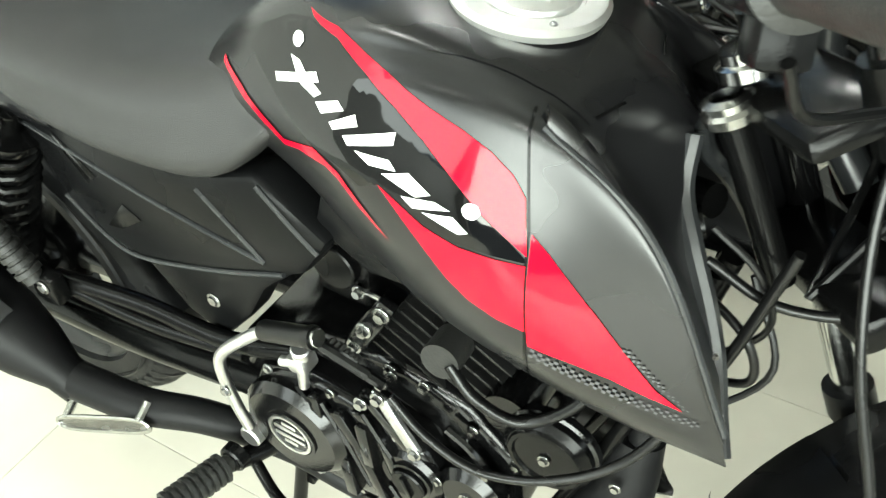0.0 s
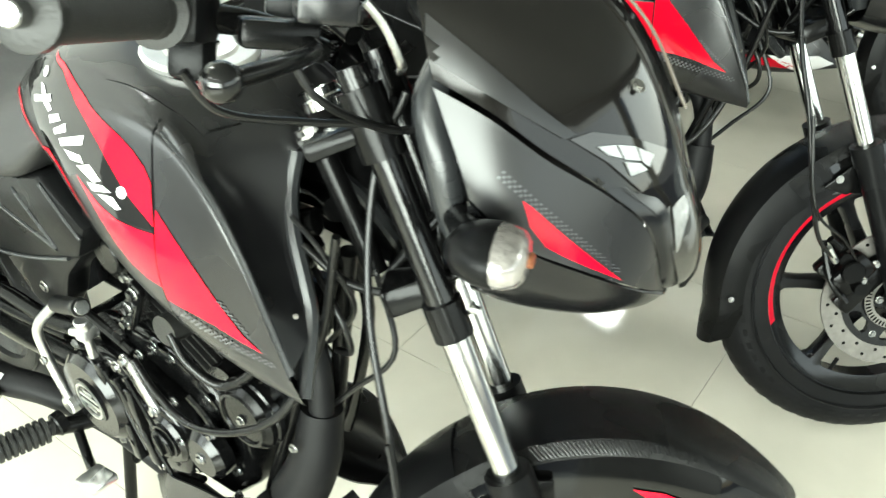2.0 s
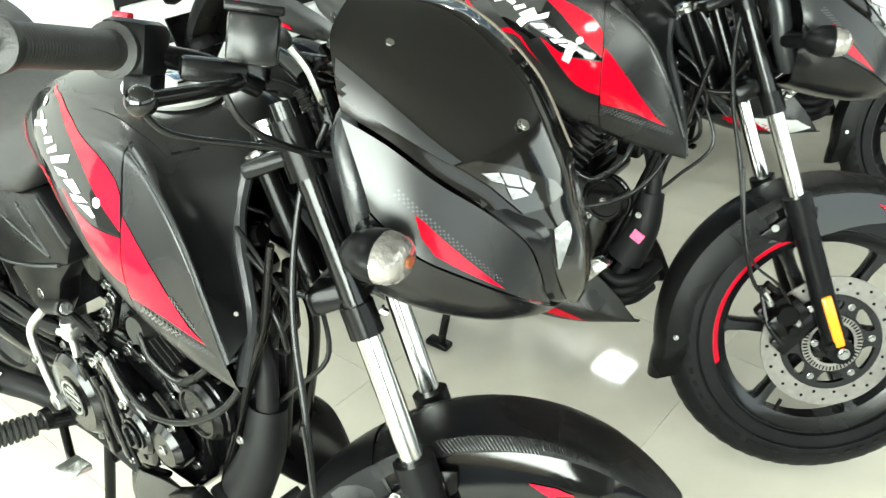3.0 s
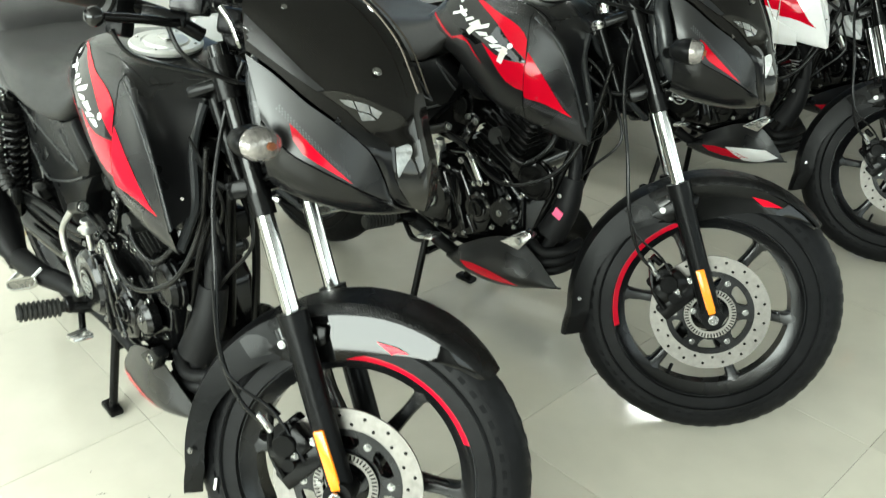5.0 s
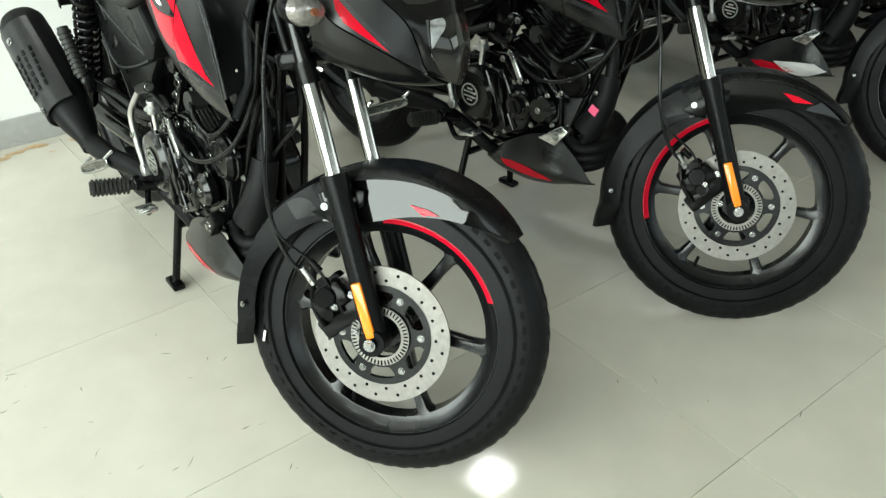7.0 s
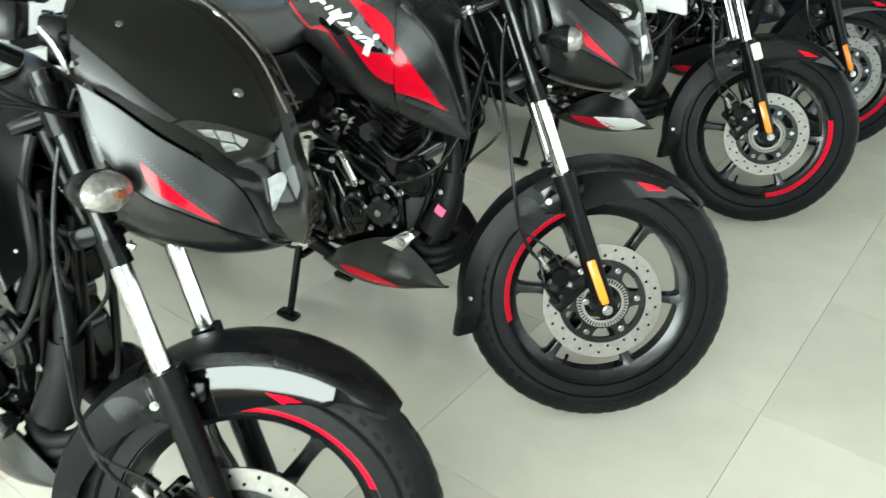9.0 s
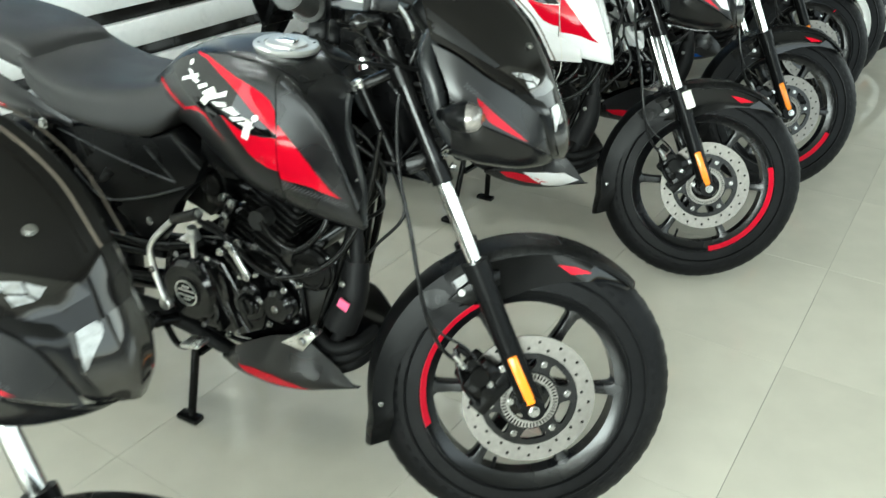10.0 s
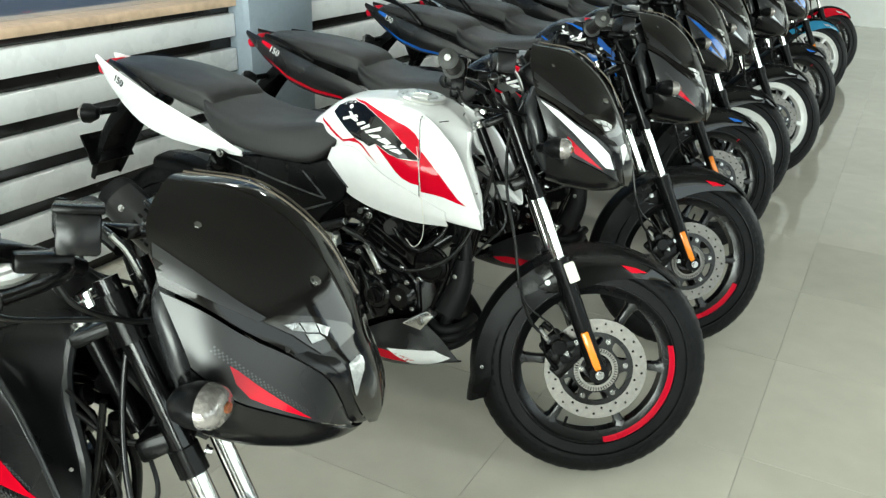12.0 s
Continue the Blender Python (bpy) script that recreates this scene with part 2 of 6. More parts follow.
def lathe(profile, at=(0, 0, 0), axis=(0, 1, 0), seg=32, bm=None, closed=False, arc=None):
    """Turn a profile of (distance along the axis, radius) about an axis through at."""
    bm = bm or bmesh.new()
    q = Vector((0, 0, 1)).rotation_difference(Vector(axis))
    a0, a1 = arc or (0, 2 * math.pi)
    full = arc is None
    n = seg if full else seg + 1
    rows = []
    for i in range(n):
        a = a0 + (a1 - a0) * i / seg
        rows.append([Vector(at) + q @ Vector((r * math.cos(a), r * math.sin(a), h)) for h, r in profile])
    if full:
        rows.append(rows[0])
    vs = grid(bm, rows, closed=closed)
    bmesh.ops.remove_doubles(bm, verts=bm.verts, dist=0.00005)
    return bm


def disc(at, r, h, axis=(0, 1, 0), seg=20, bm=None, edge=0.15):
    """A round boss of height h with a softened rim, standing on at along axis."""
    e = min(r, h) * edge
    return lathe([(0, 0.0001), (0, r), (h - e, r), (h, r - e), (h, 0.0001)], at, axis, seg, bm)


def bolt(at, r=0.006, h=0.006, axis=(0, -1, 0), bm=None):
    bm = bm or bmesh.new()
    r, h = r * 0.8, h * 0.8
    disc(at, r * 1.4, h * 0.35, axis, 14, bm)
    return lathe([(h * 0.35, 0.0001), (h * 0.35, r), (h, r * 0.92), (h, 0.0001)], at, axis, 6, bm)


def box(at, size, bm=None, turn=None, bevel=0.0):
    b = bmesh.new()
    bmesh.ops.create_cube(b, size=1)
    bmesh.ops.scale(b, vec=size, verts=b.verts)
    if bevel:
        bmesh.ops.bevel(b, geom=b.edges[:], offset=bevel, segments=2, affect="EDGES", profile=0.5)
    m = Matrix.Translation(at) @ (turn.to_4x4() if turn is not None else Matrix())
    bmesh.ops.transform(b, matrix=m, verts=b.verts)
    return merge(bm, b) if bm else b


def slab(poly, y0, y1, bevel=0.004, bm=None, seg=2):
    """A plate with the side outline poly (x, z), from y0 to y1, with rounded edges."""
    b = bmesh.new()
    f = b.faces.new([b.verts.new((x, y0, z)) for x, z in poly])
    ex = bmesh.ops.extrude_face_region(b, geom=[f])["geom"]
    bmesh.ops.translate(b, vec=(0, y1 - y0, 0), verts=[g for g in ex if isinstance(g, bmesh.types.BMVert)])
    if bevel:
        bmesh.ops.bevel(b, geom=b.edges[:], offset=bevel, segments=seg, affect="EDGES", profile=0.5, clamp_overlap=True)
    return merge(bm, b) if bm else b


def aim(x_axis, hint=(0, 0, 1)):
    x = Vector(x_axis).normalized()
    y = Vector(hint).cross(x).normalized()
    return Matrix((x, y, x.cross(y))).transposed()


def film(poly, skin, lift=0.0012, cuts=5, side=-1, axis="Y", smooth=0):
    """A film cut to the outline poly and laid on a skin, as seen square from the side (Y) or from above (Z)."""
    b = bmesh.new()
    line = [Vector((p[0], p[1], 0)) for p in poly]
    if smooth:
        line = spline(line + [line[0]], smooth)[:-1]
    f = b.faces.new([b.verts.new((p.x, side * 0.6, p.y) if axis == "Y" else (p.x, p.y, 1.5)) for p in line])
    bmesh.ops.triangulate(b, faces=[f])
    for _ in range(cuts):
        long = [e for e in b.edges if e.calc_length() > 0.012]
        if not long:
            break
        bmesh.ops.subdivide_edges(b, edges=long, cuts=1)
        bmesh.ops.triangulate(b, faces=b.faces[:])
    way = Vector((0, -side, 0)) if axis == "Y" else Vector((0, 0, -1))
    lost = []
    for v in b.verts:
        hit, normal, _, _ = skin.ray_cast(v.co, way)
        if hit is None:
            lost.append(v)
        else:
            if normal.dot(way) > 0:
                normal = -normal
            v.co = hit + normal * lift
    bmesh.ops.delete(b, geom=lost, context="VERTS")
    return b


def dots(a, b, n, size, skin, side, rows=2, lift=0.0012):
    """A printed band of small squares on a skin, from a to b as seen from the side."""
    bm = bmesh.new()
    a, b = Vector((a[0], a[1], 0)), Vector((b[0], b[1], 0))
    along = (b - a).normalized()
    over = Vector((-along.y, along.x, 0))
    for i in range(n):
        for j in range(rows):
            if (i + j) % 2:
                continue
            k = size * (1.0 - 0.45 * i / n)
            c = a.lerp(b, i / (n - 1)) + over * (j - (rows - 1) / 2) * k
            quad = [c + (along * x + over * y) * k * 0.46 for x, y in ((-1, -1), (1, -1), (1, 1), (-1, 1))]
            merge(bm, film([(q.x, q.y) for q in quad], skin, lift, 0, side))
    return bm

# ---- the room ----
def plate(name, lo, hi, material, label, category, kind="structure", bevel=0.0):
    """A block between two corners given in the room's axes."""
    c = [(a + b) / 2 for a, b in zip(lo, hi)]
    bm = box(c, [b - a for a, b in zip(lo, hi)], bevel=bevel)
    ob = new(name, mesh_of(bm, material))
    ob.matrix_basis = ROOM_M
    return tagged(ob, label, category, "", kind)


floor = plate("floor", (WALL_U - 0.2, SIDE_V - 0.2, -0.2), (FRONT_U + 0.2, END_V + 0.2, -0.0065), GROUT, "cream polished tile floor with thin dark joints", "floor")
ceiling = plate("ceiling", (WALL_U - 0.2, SIDE_V - 0.2, CEIL), (FRONT_U + 0.2, END_V + 0.2, CEIL + 0.2), CEILPAINT, "plain grey painted ceiling", "ceiling")
wall_back = plate("wall_back", (WALL_U - 0.2, -0.35, -0.006), (WALL_U, 1.7, CEIL), WALLPAINT, "plain white painted wall behind the motorcycles", "wall")
# Unseen wall pieces round the high window, darkened so gloss film reflects black.
plate("wall_back_low", (WALL_U - 0.2, SIDE_V, -0.006), (WALL_U, -0.35, 1.35), UNSEENWALL, "unseen wall under a high window, dark grey to dim reflections", "wall")
plate("wall_back_high", (WALL_U - 0.2, SIDE_V, 2.45), (WALL_U, -0.35, CEIL), UNSEENWALL, "unseen wall over a high window, dark grey to dim reflections", "wall")
plate("baseboard", (WALL_U, SIDE_V, -0.006), (WALL_U + 0.012, 1.7, 0.10), SKIRT, "grey tile skirting along the white wall", "skirting", bevel=0.002)
wall_plinth = plate("wall_plinth", (WALL_U - 0.2, 1.7, -0.006), (WALL_U - 0.02, END_V, 0.93), BEHIND, "dark glossy panel wall behind white slats", "wall")
plate("wall_upper", (WALL_U - 0.2, 1.7, 2.4), (WALL_U, END_V, CEIL), WALLPAINT, "white wall strip above the long window", "wall")
wall_end = plate("wall_end", (WALL_U - 0.2, END_V, -0.006), (FRONT_U, END_V + 0.2, CEIL), WALLPAINT, "plain white end wall of the showroom", "wall")
# unseen side wall with one wide opening, added dark to dim reflections
plate("wall_side_1", (WALL_U - 0.2, SIDE_V - 0.2, -0.006), (-1.25, SIDE_V, CEIL), UNSEENWALL, "unseen side wall beside the opening, dark grey to dim reflections", "wall")
plate("wall_side_2", (4.5, SIDE_V - 0.2, -0.006), (FRONT_U, SIDE_V, CEIL), UNSEENWALL, "unseen side wall beside the opening, dark grey to dim reflections", "wall")
plate("wall_side_3", (-1.25, SIDE_V - 0.2, 2.74), (4.5, SIDE_V, CEIL), UNSEENWALL, "unseen lintel over the wide opening, dark grey to dim reflections", "wall")
# unseen street front with two wide openings, added dark so blacks stay deep
plate("wall_front_1", (FRONT_U, SIDE_V - 0.2, -0.006), (FRONT_U + 0.2, -1.75, CEIL), UNSEENWALL, "unseen pier of the street front, dark grey to dim reflections", "wall")
plate("wall_front_2", (FRONT_U, 4.75, -0.006), (FRONT_U + 0.2, 5.35, CEIL), UNSEENWALL, "unseen pier of the street front, dark grey to dim reflections", "wall")
plate("wall_front_3", (FRONT_U, 11.85, -0.006), (FRONT_U + 0.2, END_V + 0.2, CEIL), UNSEENWALL, "unseen pier of the street front, dark grey to dim reflections", "wall")
plate("wall_front_4", (FRONT_U, -1.75, 2.45), (FRONT_U + 0.2, 4.75, CEIL), UNSEENWALL, "unseen lintel over the glass front, dark grey to dim reflections", "wall")
plate("wall_front_5", (FRONT_U, 5.35, 2.45), (FRONT_U + 0.2, 11.85, CEIL), UNSEENWALL, "unseen lintel over the glass front, dark grey to dim reflections", "wall")
plate("ground", (-60, -60, -0.4), (60, 60, -0.21), OUTSIDE, "pale paved forecourt outside the showroom", "ground")
plate("sill", (WALL_U - 0.2, 1.7, 0.93), (WALL_U + 0.03, END_V, 0.965), WOOD, "beige wooden sill over the slats", "sill", bevel=0.004)

# white slats, one object each
slats = thing("slat_screen", ROOM_M @ pose(WALL_U, 0, 0), "white enamelled horizontal slats over a dark panel", "slat screen", "", "structure")
PILLARS = ((4.05, 4.5), (8.3, 8.75))
BAYS = ((1.72, 4.05), (4.5, 8.3), (8.75, END_V - 0.02))
for v0, v1 in BAYS:
    for k in range(6):
        z = 0.105 + 0.149 * k
        part("slat", box((0, (v0 + v1) / 2, z), (0.04, v1 - v0 - 0.004, 0.098), bevel=0.006), SLAT, slats)
for i, (v0, v1) in enumerate(PILLARS):
    plate("pillar_%d" % (i + 1), (WALL_U - 0.02, v0, -0.006), (WALL_U + 0.10, v1, CEIL), COLUMN, "blue-grey painted square column", "column", bevel=0.008)

# long window above the slats
window = thing("window_1", ROOM_M @ pose(WALL_U - 0.1, 0, 0), "long window over the slats, white frame", "window", "", "structure")
v = 1.7
while v < END_V - 0.5:
    part("window_frame", box((0, v + 0.03, 1.68), (0.06, 0.06, 1.43), bevel=0.004), SLAT, window)
    pane = part("pane", box((0, v + 0.63, 1.68), (0.008, 1.14, 1.43)), GLASS, window)
    pane.visible_shadow = False
    v += 1.2

# ceiling panels
for i, (u, v) in enumerate([(-1.1, 0.7), (-1.1, 2.78), (-1.18, 4.95), (-1.1, 6.9), (-0.2, -1.4), (0.9, -1.4), (2.0, -1.4)]):
    lamp = thing("ceiling_panel_light", ROOM_M @ pose(u, v, CEIL), "square lit ceiling panel in a white frame", "ceiling light", "ceiling panels")
    part("frame", box((0, 0, -0.012), (0.27, 0.27, 0.024), bevel=0.004), SLAT, lamp)
    part("diffuser", box((0, 0, -0.026), (0.23, 0.23, 0.006)), PANEL_ON, lamp)

# ---- the motorcycles ----
from mathutils.bvhtree import BVHTree

RAKE, TRAIL = radians(27), 0.09
HEAD = Vector((-math.sin(RAKE), 0, math.cos(RAKE)))


def steer_by(degrees):
    SET["steer"] = Matrix.Translation((TRAIL, 0, 0)) @ Matrix.Rotation(radians(degrees), 4, HEAD) @ Matrix.Translation((-TRAIL, 0, 0))


def size_by(k):
    SET["size"] = Matrix.Diagonal((k, k, k, 1))


AXLE = Vector((0, 0, 0.297))
REAR = Vector((-1.33, 0, 0.302))


def leg(z, y=0.0, ahead=0.0):
    """A point of the fork leg at height z."""
    p = AXLE + Vector((-math.tan(radians(25.4)) * (z - AXLE.z), 0, z - AXLE.z))
    return Vector((p.x + ahead, y, p.z))


def skin_of(bm):
    return BVHTree.FromBMesh(bm)


def tyre_mesh(at, rim_r, out_r, half):
    prof = []
    for i in range(17):
        a = math.pi * (i / 16)
        y = -half * math.cos(a)
        r = rim_r + (out_r - rim_r) * (math.sin(a) ** 0.86)
        prof.append((y * (1.0 if 2 < i < 14 else 0.92), r))
    prof.append((half * 0.7, rim_r - 0.004))
    prof.append((-half * 0.7, rim_r - 0.004))
    bm = lathe(prof, at, (0, 1, 0), 72, closed=True)
    # moulding line on each wall and slanted tread bars
    for s in (-1, 1):
        lathe([(s * half * 0.93, rim_r + (out_r - rim_r) * 0.30), (s * half * 1.01, rim_r + (out_r - rim_r) * 0.33), (s * half * 0.95, rim_r + (out_r - rim_r) * 0.37)], at, (0, 1, 0), 72, bm)
    return bm


def tread_mesh(at, out_r, half):
    bm = bmesh.new()
    n = 56
    for k in range(n):
        for s in (-1, 1):
            rows = []
            for j in range(5):
                f = j / 4
                y = s * half * (0.10 + 0.80 * f)
                a0 = 2 * math.pi * (k + 0.32 * f + (0.5 if s > 0 else 0)) / n
                th = math.asin(max(-1, min(1, y / half)))
                r = out_r - 0.084 * (1 - math.cos(th) ** 0.86) + 0.0011
                wd = 2 * math.pi / n * (0.60 - 0.12 * f)
                rows.append([at + Vector((r * math.cos(a), y, r * math.sin(a))) for a in (a0, a0 + wd * 0.5, a0 + wd)])
            grid(bm, rows)
    return bm


def wheel_mesh(at, rim_r, half, hub):
    o = rim_r
    prof = [(-half, o + 0.008), (-half, o - 0.004), (-half * 0.75, o - 0.012), (-half * 0.55, o - 0.030), (half * 0.55, o - 0.030), (half * 0.75, o - 0.012), (half, o - 0.004), (half, o + 0.008), (half * 0.8, o + 0.002), (half * 0.4, o - 0.020), (-half * 0.4, o - 0.020), (-half * 0.8, o + 0.002)]
    bm = lathe(prof, at, (0, 1, 0), 72, closed=True)
    lathe([(-0.05, 0.0001), (-0.05, hub * 0.62), (-0.036, hub * 0.72), (-0.028, hub), (0.028, hub), (0.036, hub * 0.72), (0.05, hub * 0.62), (0.05, 0.0001)], at, (0, 1, 0), 36, bm)
    return bm


def spoke_mesh(at, rim_r, hub, k, spokes):
    bm = bmesh.new()
    o = rim_r
    a = 2 * math.pi * k / spokes + 0.03
    d = Vector((math.cos(a), 0, math.sin(a)))
    t = Vector((-d.z, 0, d.x))
    rows = []
    for f, w, h in ((0.0, 0.021, 0.024), (0.25, 0.014, 0.020), (0.7, 0.011, 0.016), (0.9, 0.013, 0.018), (1.0, 0.026, 0.021)):
        c = at + d * (hub * 0.8 + (o - 0.024 - hub * 0.8) * f)
        rows.append([c + t * (w * math.copysign(abs(math.cos(q)) ** 0.55, math.cos(q))) + Vector((0, h * math.copysign(abs(math.sin(q)) ** 0.55, math.sin(q)), 0)) for q in [2 * math.pi * j / 12 for j in range(12)]])
    grid(bm, rows, closed=True)
    return bm


def ring_arc(at, r0, r1, y, a0, a1, n=28):
    bm = bmesh.new()
    steps = [(r0, y + 0.0102), (0.2012, y + 0.0088), (0.2090, y), (r1, y)]
    grid(bm, [[at + Vector((r * math.cos(a), q, r * math.sin(a))) for r, q in steps] for a in [a0 + (a1 - a0) * i / n for i in range(n + 1)]])
    return bm


def front_end(bike, st):
    wheel = part("front_wheel", wheel_mesh(AXLE, 0.213, 0.034, 0.05), st["wheel"], bike, "six-spoke cast alloy wheel", turned=True)
    for k in range(6):
        part("spoke", spoke_mesh(AXLE, 0.213, 0.05, k, 6), st["wheel"], wheel, turned=True)
    part("tyre", tyre_mesh(AXLE, 0.213, 0.297, 0.044), RUBBER, wheel, "black ribbed front tyre", turned=True)
    part("tread", tread_mesh(AXLE, 0.297, 0.044), RUBBER, wheel, turned=True)
    a0, a1 = st["tape"]
    part("rim_tape", ring_arc(AXLE, 0.1985, 0.2165, -0.0352, radians(a0), radians(a1)), st["tape_mat"], wheel, "bright rim tape", turned=True)
    part("valve", tube([AXLE + Vector((-0.05, -0.006, -0.185)), AXLE + Vector((-0.047, -0.02, -0.15))], 0.004, sides=8), RUBBER, wheel, turned=True)
    if st["chalk"]:
        part("chalk_mark", box(AXLE + Vector((-0.240, -0.0425, -0.086)), (0.005, 0.003, 0.022), bevel=0.0008), FILMWHITE, wheel, "short white mark on the tyre wall", turned=True)
    if st["disc"]:
        y = -0.068
        rotor = lathe([(-0.002, 0.092), (0.002, 0.092), (0.002, 0.130), (-0.002, 0.130)], AXLE + Vector((0, y, 0)), (0, 1, 0), 64, closed=True)
        dob = part("brake_disc", rotor, STEEL, bike, "drilled steel brake disc", turned=True)
        holes = bmesh.new()
        for k in range(34):
            a = 2 * math.pi * k / 34
            r = 0.104 if k % 2 else 0.118
            disc(AXLE + Vector((r * math.cos(a), y - 0.0016, r * math.sin(a))), 0.0032, 0.0008, (0, -1, 0), 8, holes)
        tagged(part("drilling", holes, PLASTIC_D, dob, turned=True), kind="stuff")
        carrier = lathe([(-0.003, 0.044), (-0.003, 0.062), (0.01, 0.062), (0.01, 0.044)], AXLE + Vector((0, y, 0)), (0, 1, 0), 40, closed=True)
        lathe([(-0.0032, 0.0835), (-0.0032, 0.0955), (0.006, 0.0955), (0.006, 0.0835)], AXLE + Vector((0, y, 0)), (0, 1, 0), 48, carrier, closed=True)
        part("disc_carrier", carrier, WHEEL, dob, turned=True)
        for k in range(6):
            a = 2 * math.pi * (k + 0.2) / 6
            d, t = Vector((math.cos(a), 0, math.sin(a))), Vector((-math.sin(a), 0, math.cos(a)))
            pts = [(0.055, -0.021), (0.055, 0.021), (0.066, 0.016), (0.076, 0.015), (0.088, 0.024), (0.088, -0.024), (0.076, -0.015), (0.066, -0.016)]
            lo = [AXLE + d * r + t * q + Vector((0, y - 0.0035, 0)) for r, q in pts]
            hi = [p + Vector((0, 0.0085, 0)) for p in lo]
            arm = bmesh.new()
            grid(arm, [lo, hi], closed=True)
            arm.faces.new([arm.verts.new(p) for p in lo])
            bmesh.ops.remove_doubles(arm, verts=arm.verts, dist=0.00005)
            part("carrier_arm", arm, WHEEL, dob, turned=True)
        for k in range(6):
            a = 2 * math.pi * (k + 0.2) / 6
            part("bolt", bolt(AXLE + Vector((0.076 * math.cos(a), y - 0.002, 0.076 * math.sin(a))), 0.0062, 0.007), ZINC, dob, turned=True)
        ring = lathe([(-0.010, 0.041), (-0.010, 0.056), (-0.007, 0.056), (-0.007, 0.041)], AXLE + Vector((0, y, 0)), (0, 1, 0), 56, closed=True)
        tone = part("sensor_ring", ring, STEEL, dob, "slotted steel sensor ring", turned=True)
        slots = bmesh.new()
        for k in range(48):
            a = 2 * math.pi * k / 48
            box(AXLE + Vector((0.0505 * math.cos(a), y - 0.0103, 0.0505 * math.sin(a))), (0.0085, 0.0012, 0.0026), slots, Matrix.Rotation(-a, 3, "Y"))
        tagged(part("slotting", slots, PLASTIC_D, tone, turned=True), kind="stuff")
        # caliper behind the leg
        cal = bmesh.new()
        tn = Matrix.Rotation(radians(38), 3, "Y")
        box((-0.098, -0.086, 0.345), (0.048, 0.036, 0.074), cal, tn, 0.010)
        box((-0.112, -0.052, 0.350), (0.044, 0.028, 0.068), cal, tn, 0.008)
        box((-0.073, -0.083, 0.318), (0.040, 0.016, 0.105), cal, tn, 0.006)
        disc((-0.105, -0.100, 0.352), 0.020, 0.012, (0, -1, 0), 20, cal)
        tube([(-0.128, -0.090, 0.39), (-0.150, -0.092, 0.405)], 0.007, bm=cal, sides=10)
        for q in ((-0.118, -0.088, 0.372), (-0.090, -0.104, 0.325)):
            tube([q, (q[0], q[1] - 0.014, q[2])], 0.011, sides=14, bm=cal)
        tube([(-0.150, -0.070, 0.395), (-0.132, -0.090, 0.330), (-0.100, -0.098, 0.292)], 0.006, 14, 8, cal)
        cob = part("brake_caliper", cal, PLASTIC_D, bike, "black cast brake caliper", turned=True)
        for p in ((-0.062, -0.093, 0.365), (-0.040, -0.093, 0.300), (-0.085, -0.106, 0.338)):
            part("bolt", bolt(p, 0.0065, 0.008), ZINC, cob, turned=True)
        hose = tube([(-0.262, -0.105, 0.940), (-0.285, -0.095, 0.86), (-0.280, -0.112, 0.74), (-0.250, -0.132, 0.62), (-0.222, -0.140, 0.50), (-0.185, -0.120, 0.415), (-0.138, -0.100, 0.372)], 0.0040, 60)
        hob = part("brake_hose", hose, CABLE, bike, "black rubber brake hose", turned=True)
        part("banjo", tube([(-0.158, -0.108, 0.394), (-0.134, -0.096, 0.366)], 0.0058, sides=8), ALU, hob, "bare metal hose end", turned=True)
        part("sensor_lead", tube([(-0.250, -0.147, 0.62), (-0.210, -0.140, 0.47), (-0.130, -0.110, 0.405), (-0.07, -0.10, 0.33)], 0.0028, 30, 6), CABLE, hob, turned=True)
    else:
        part("front_drum", lathe([(-0.045, 0.0001), (-0.045, 0.05), (-0.035, 0.075), (0.0, 0.078)], AXLE, (0, 1, 0), 40), ALU, bike, "silver front drum plate", turned=True)
    part("axle_nut", bolt(AXLE + Vector((0, -0.128, 0)), 0.010, 0.012), ZINC, bike, turned=True)
    for s in (-1, 1):
        y = 0.095 * s
        low = bmesh.new()
        tube([leg(0.285, y), leg(0.32, y), leg(0.50, y), leg(0.548, y)], 0.0218, 14, 20, low)
        tube([leg(0.540, y), leg(0.572, y)], 0.0250, sides=20, bm=low)
        disc(AXLE + Vector((0, y + 0.026 * s, 0)), 0.024, 0.052, (0, -s, 0), 20, low)
        lob = part("fork_slider", low, PLASTIC, bike, "satin black fork slider", turned=True)
        tube_bm = tube([leg(0.565, y), leg(0.735, y)], 0.0148, sides=24)
        part("fork_tube", tube_bm, CHROME, bike, "polished chrome fork tube", turned=True)
        up = tube([leg(0.735, y), leg(0.955, y)], 0.0155, sides=20)
        part("upper_fork_tube", up, ENGINE, bike, turned=True)
        col = tube([leg(0.714, y), leg(0.748, y)], 0.0198, sides=20)
        part("fork_clamp", col, PLASTIC_D, bike, turned=True)
        part("bolt", bolt(leg(0.745, y + s * 0.001, 0.026), 0.006, 0.012, (1, 0, -0.3)), ZINC, lob, turned=True)
        if s < 0:
            refl = bmesh.new()
            mid = leg(0.352, y - 0.0228)
            box(mid, (0.019, 0.008, 0.104), refl, Matrix.Rotation(-RAKE, 3, "Y"), 0.0036)
            part("side_reflector", refl, ORANGE, lob, "amber reflector strip", turned=True)
    bridge = bmesh.new()
    box(leg(0.750, 0, -0.022), (0.070, 0.19, 0.030), bridge, Matrix.Rotation(-RAKE, 3, "Y"), 0.006)
    part("lower_yoke", bridge, PLASTIC_D, bike, turned=True)
    top = bmesh.new()
    box(leg(0.893, 0, -0.030), (0.080, 0.215, 0.020), top, Matrix.Rotation(-RAKE, 3, "Y"), 0.007)
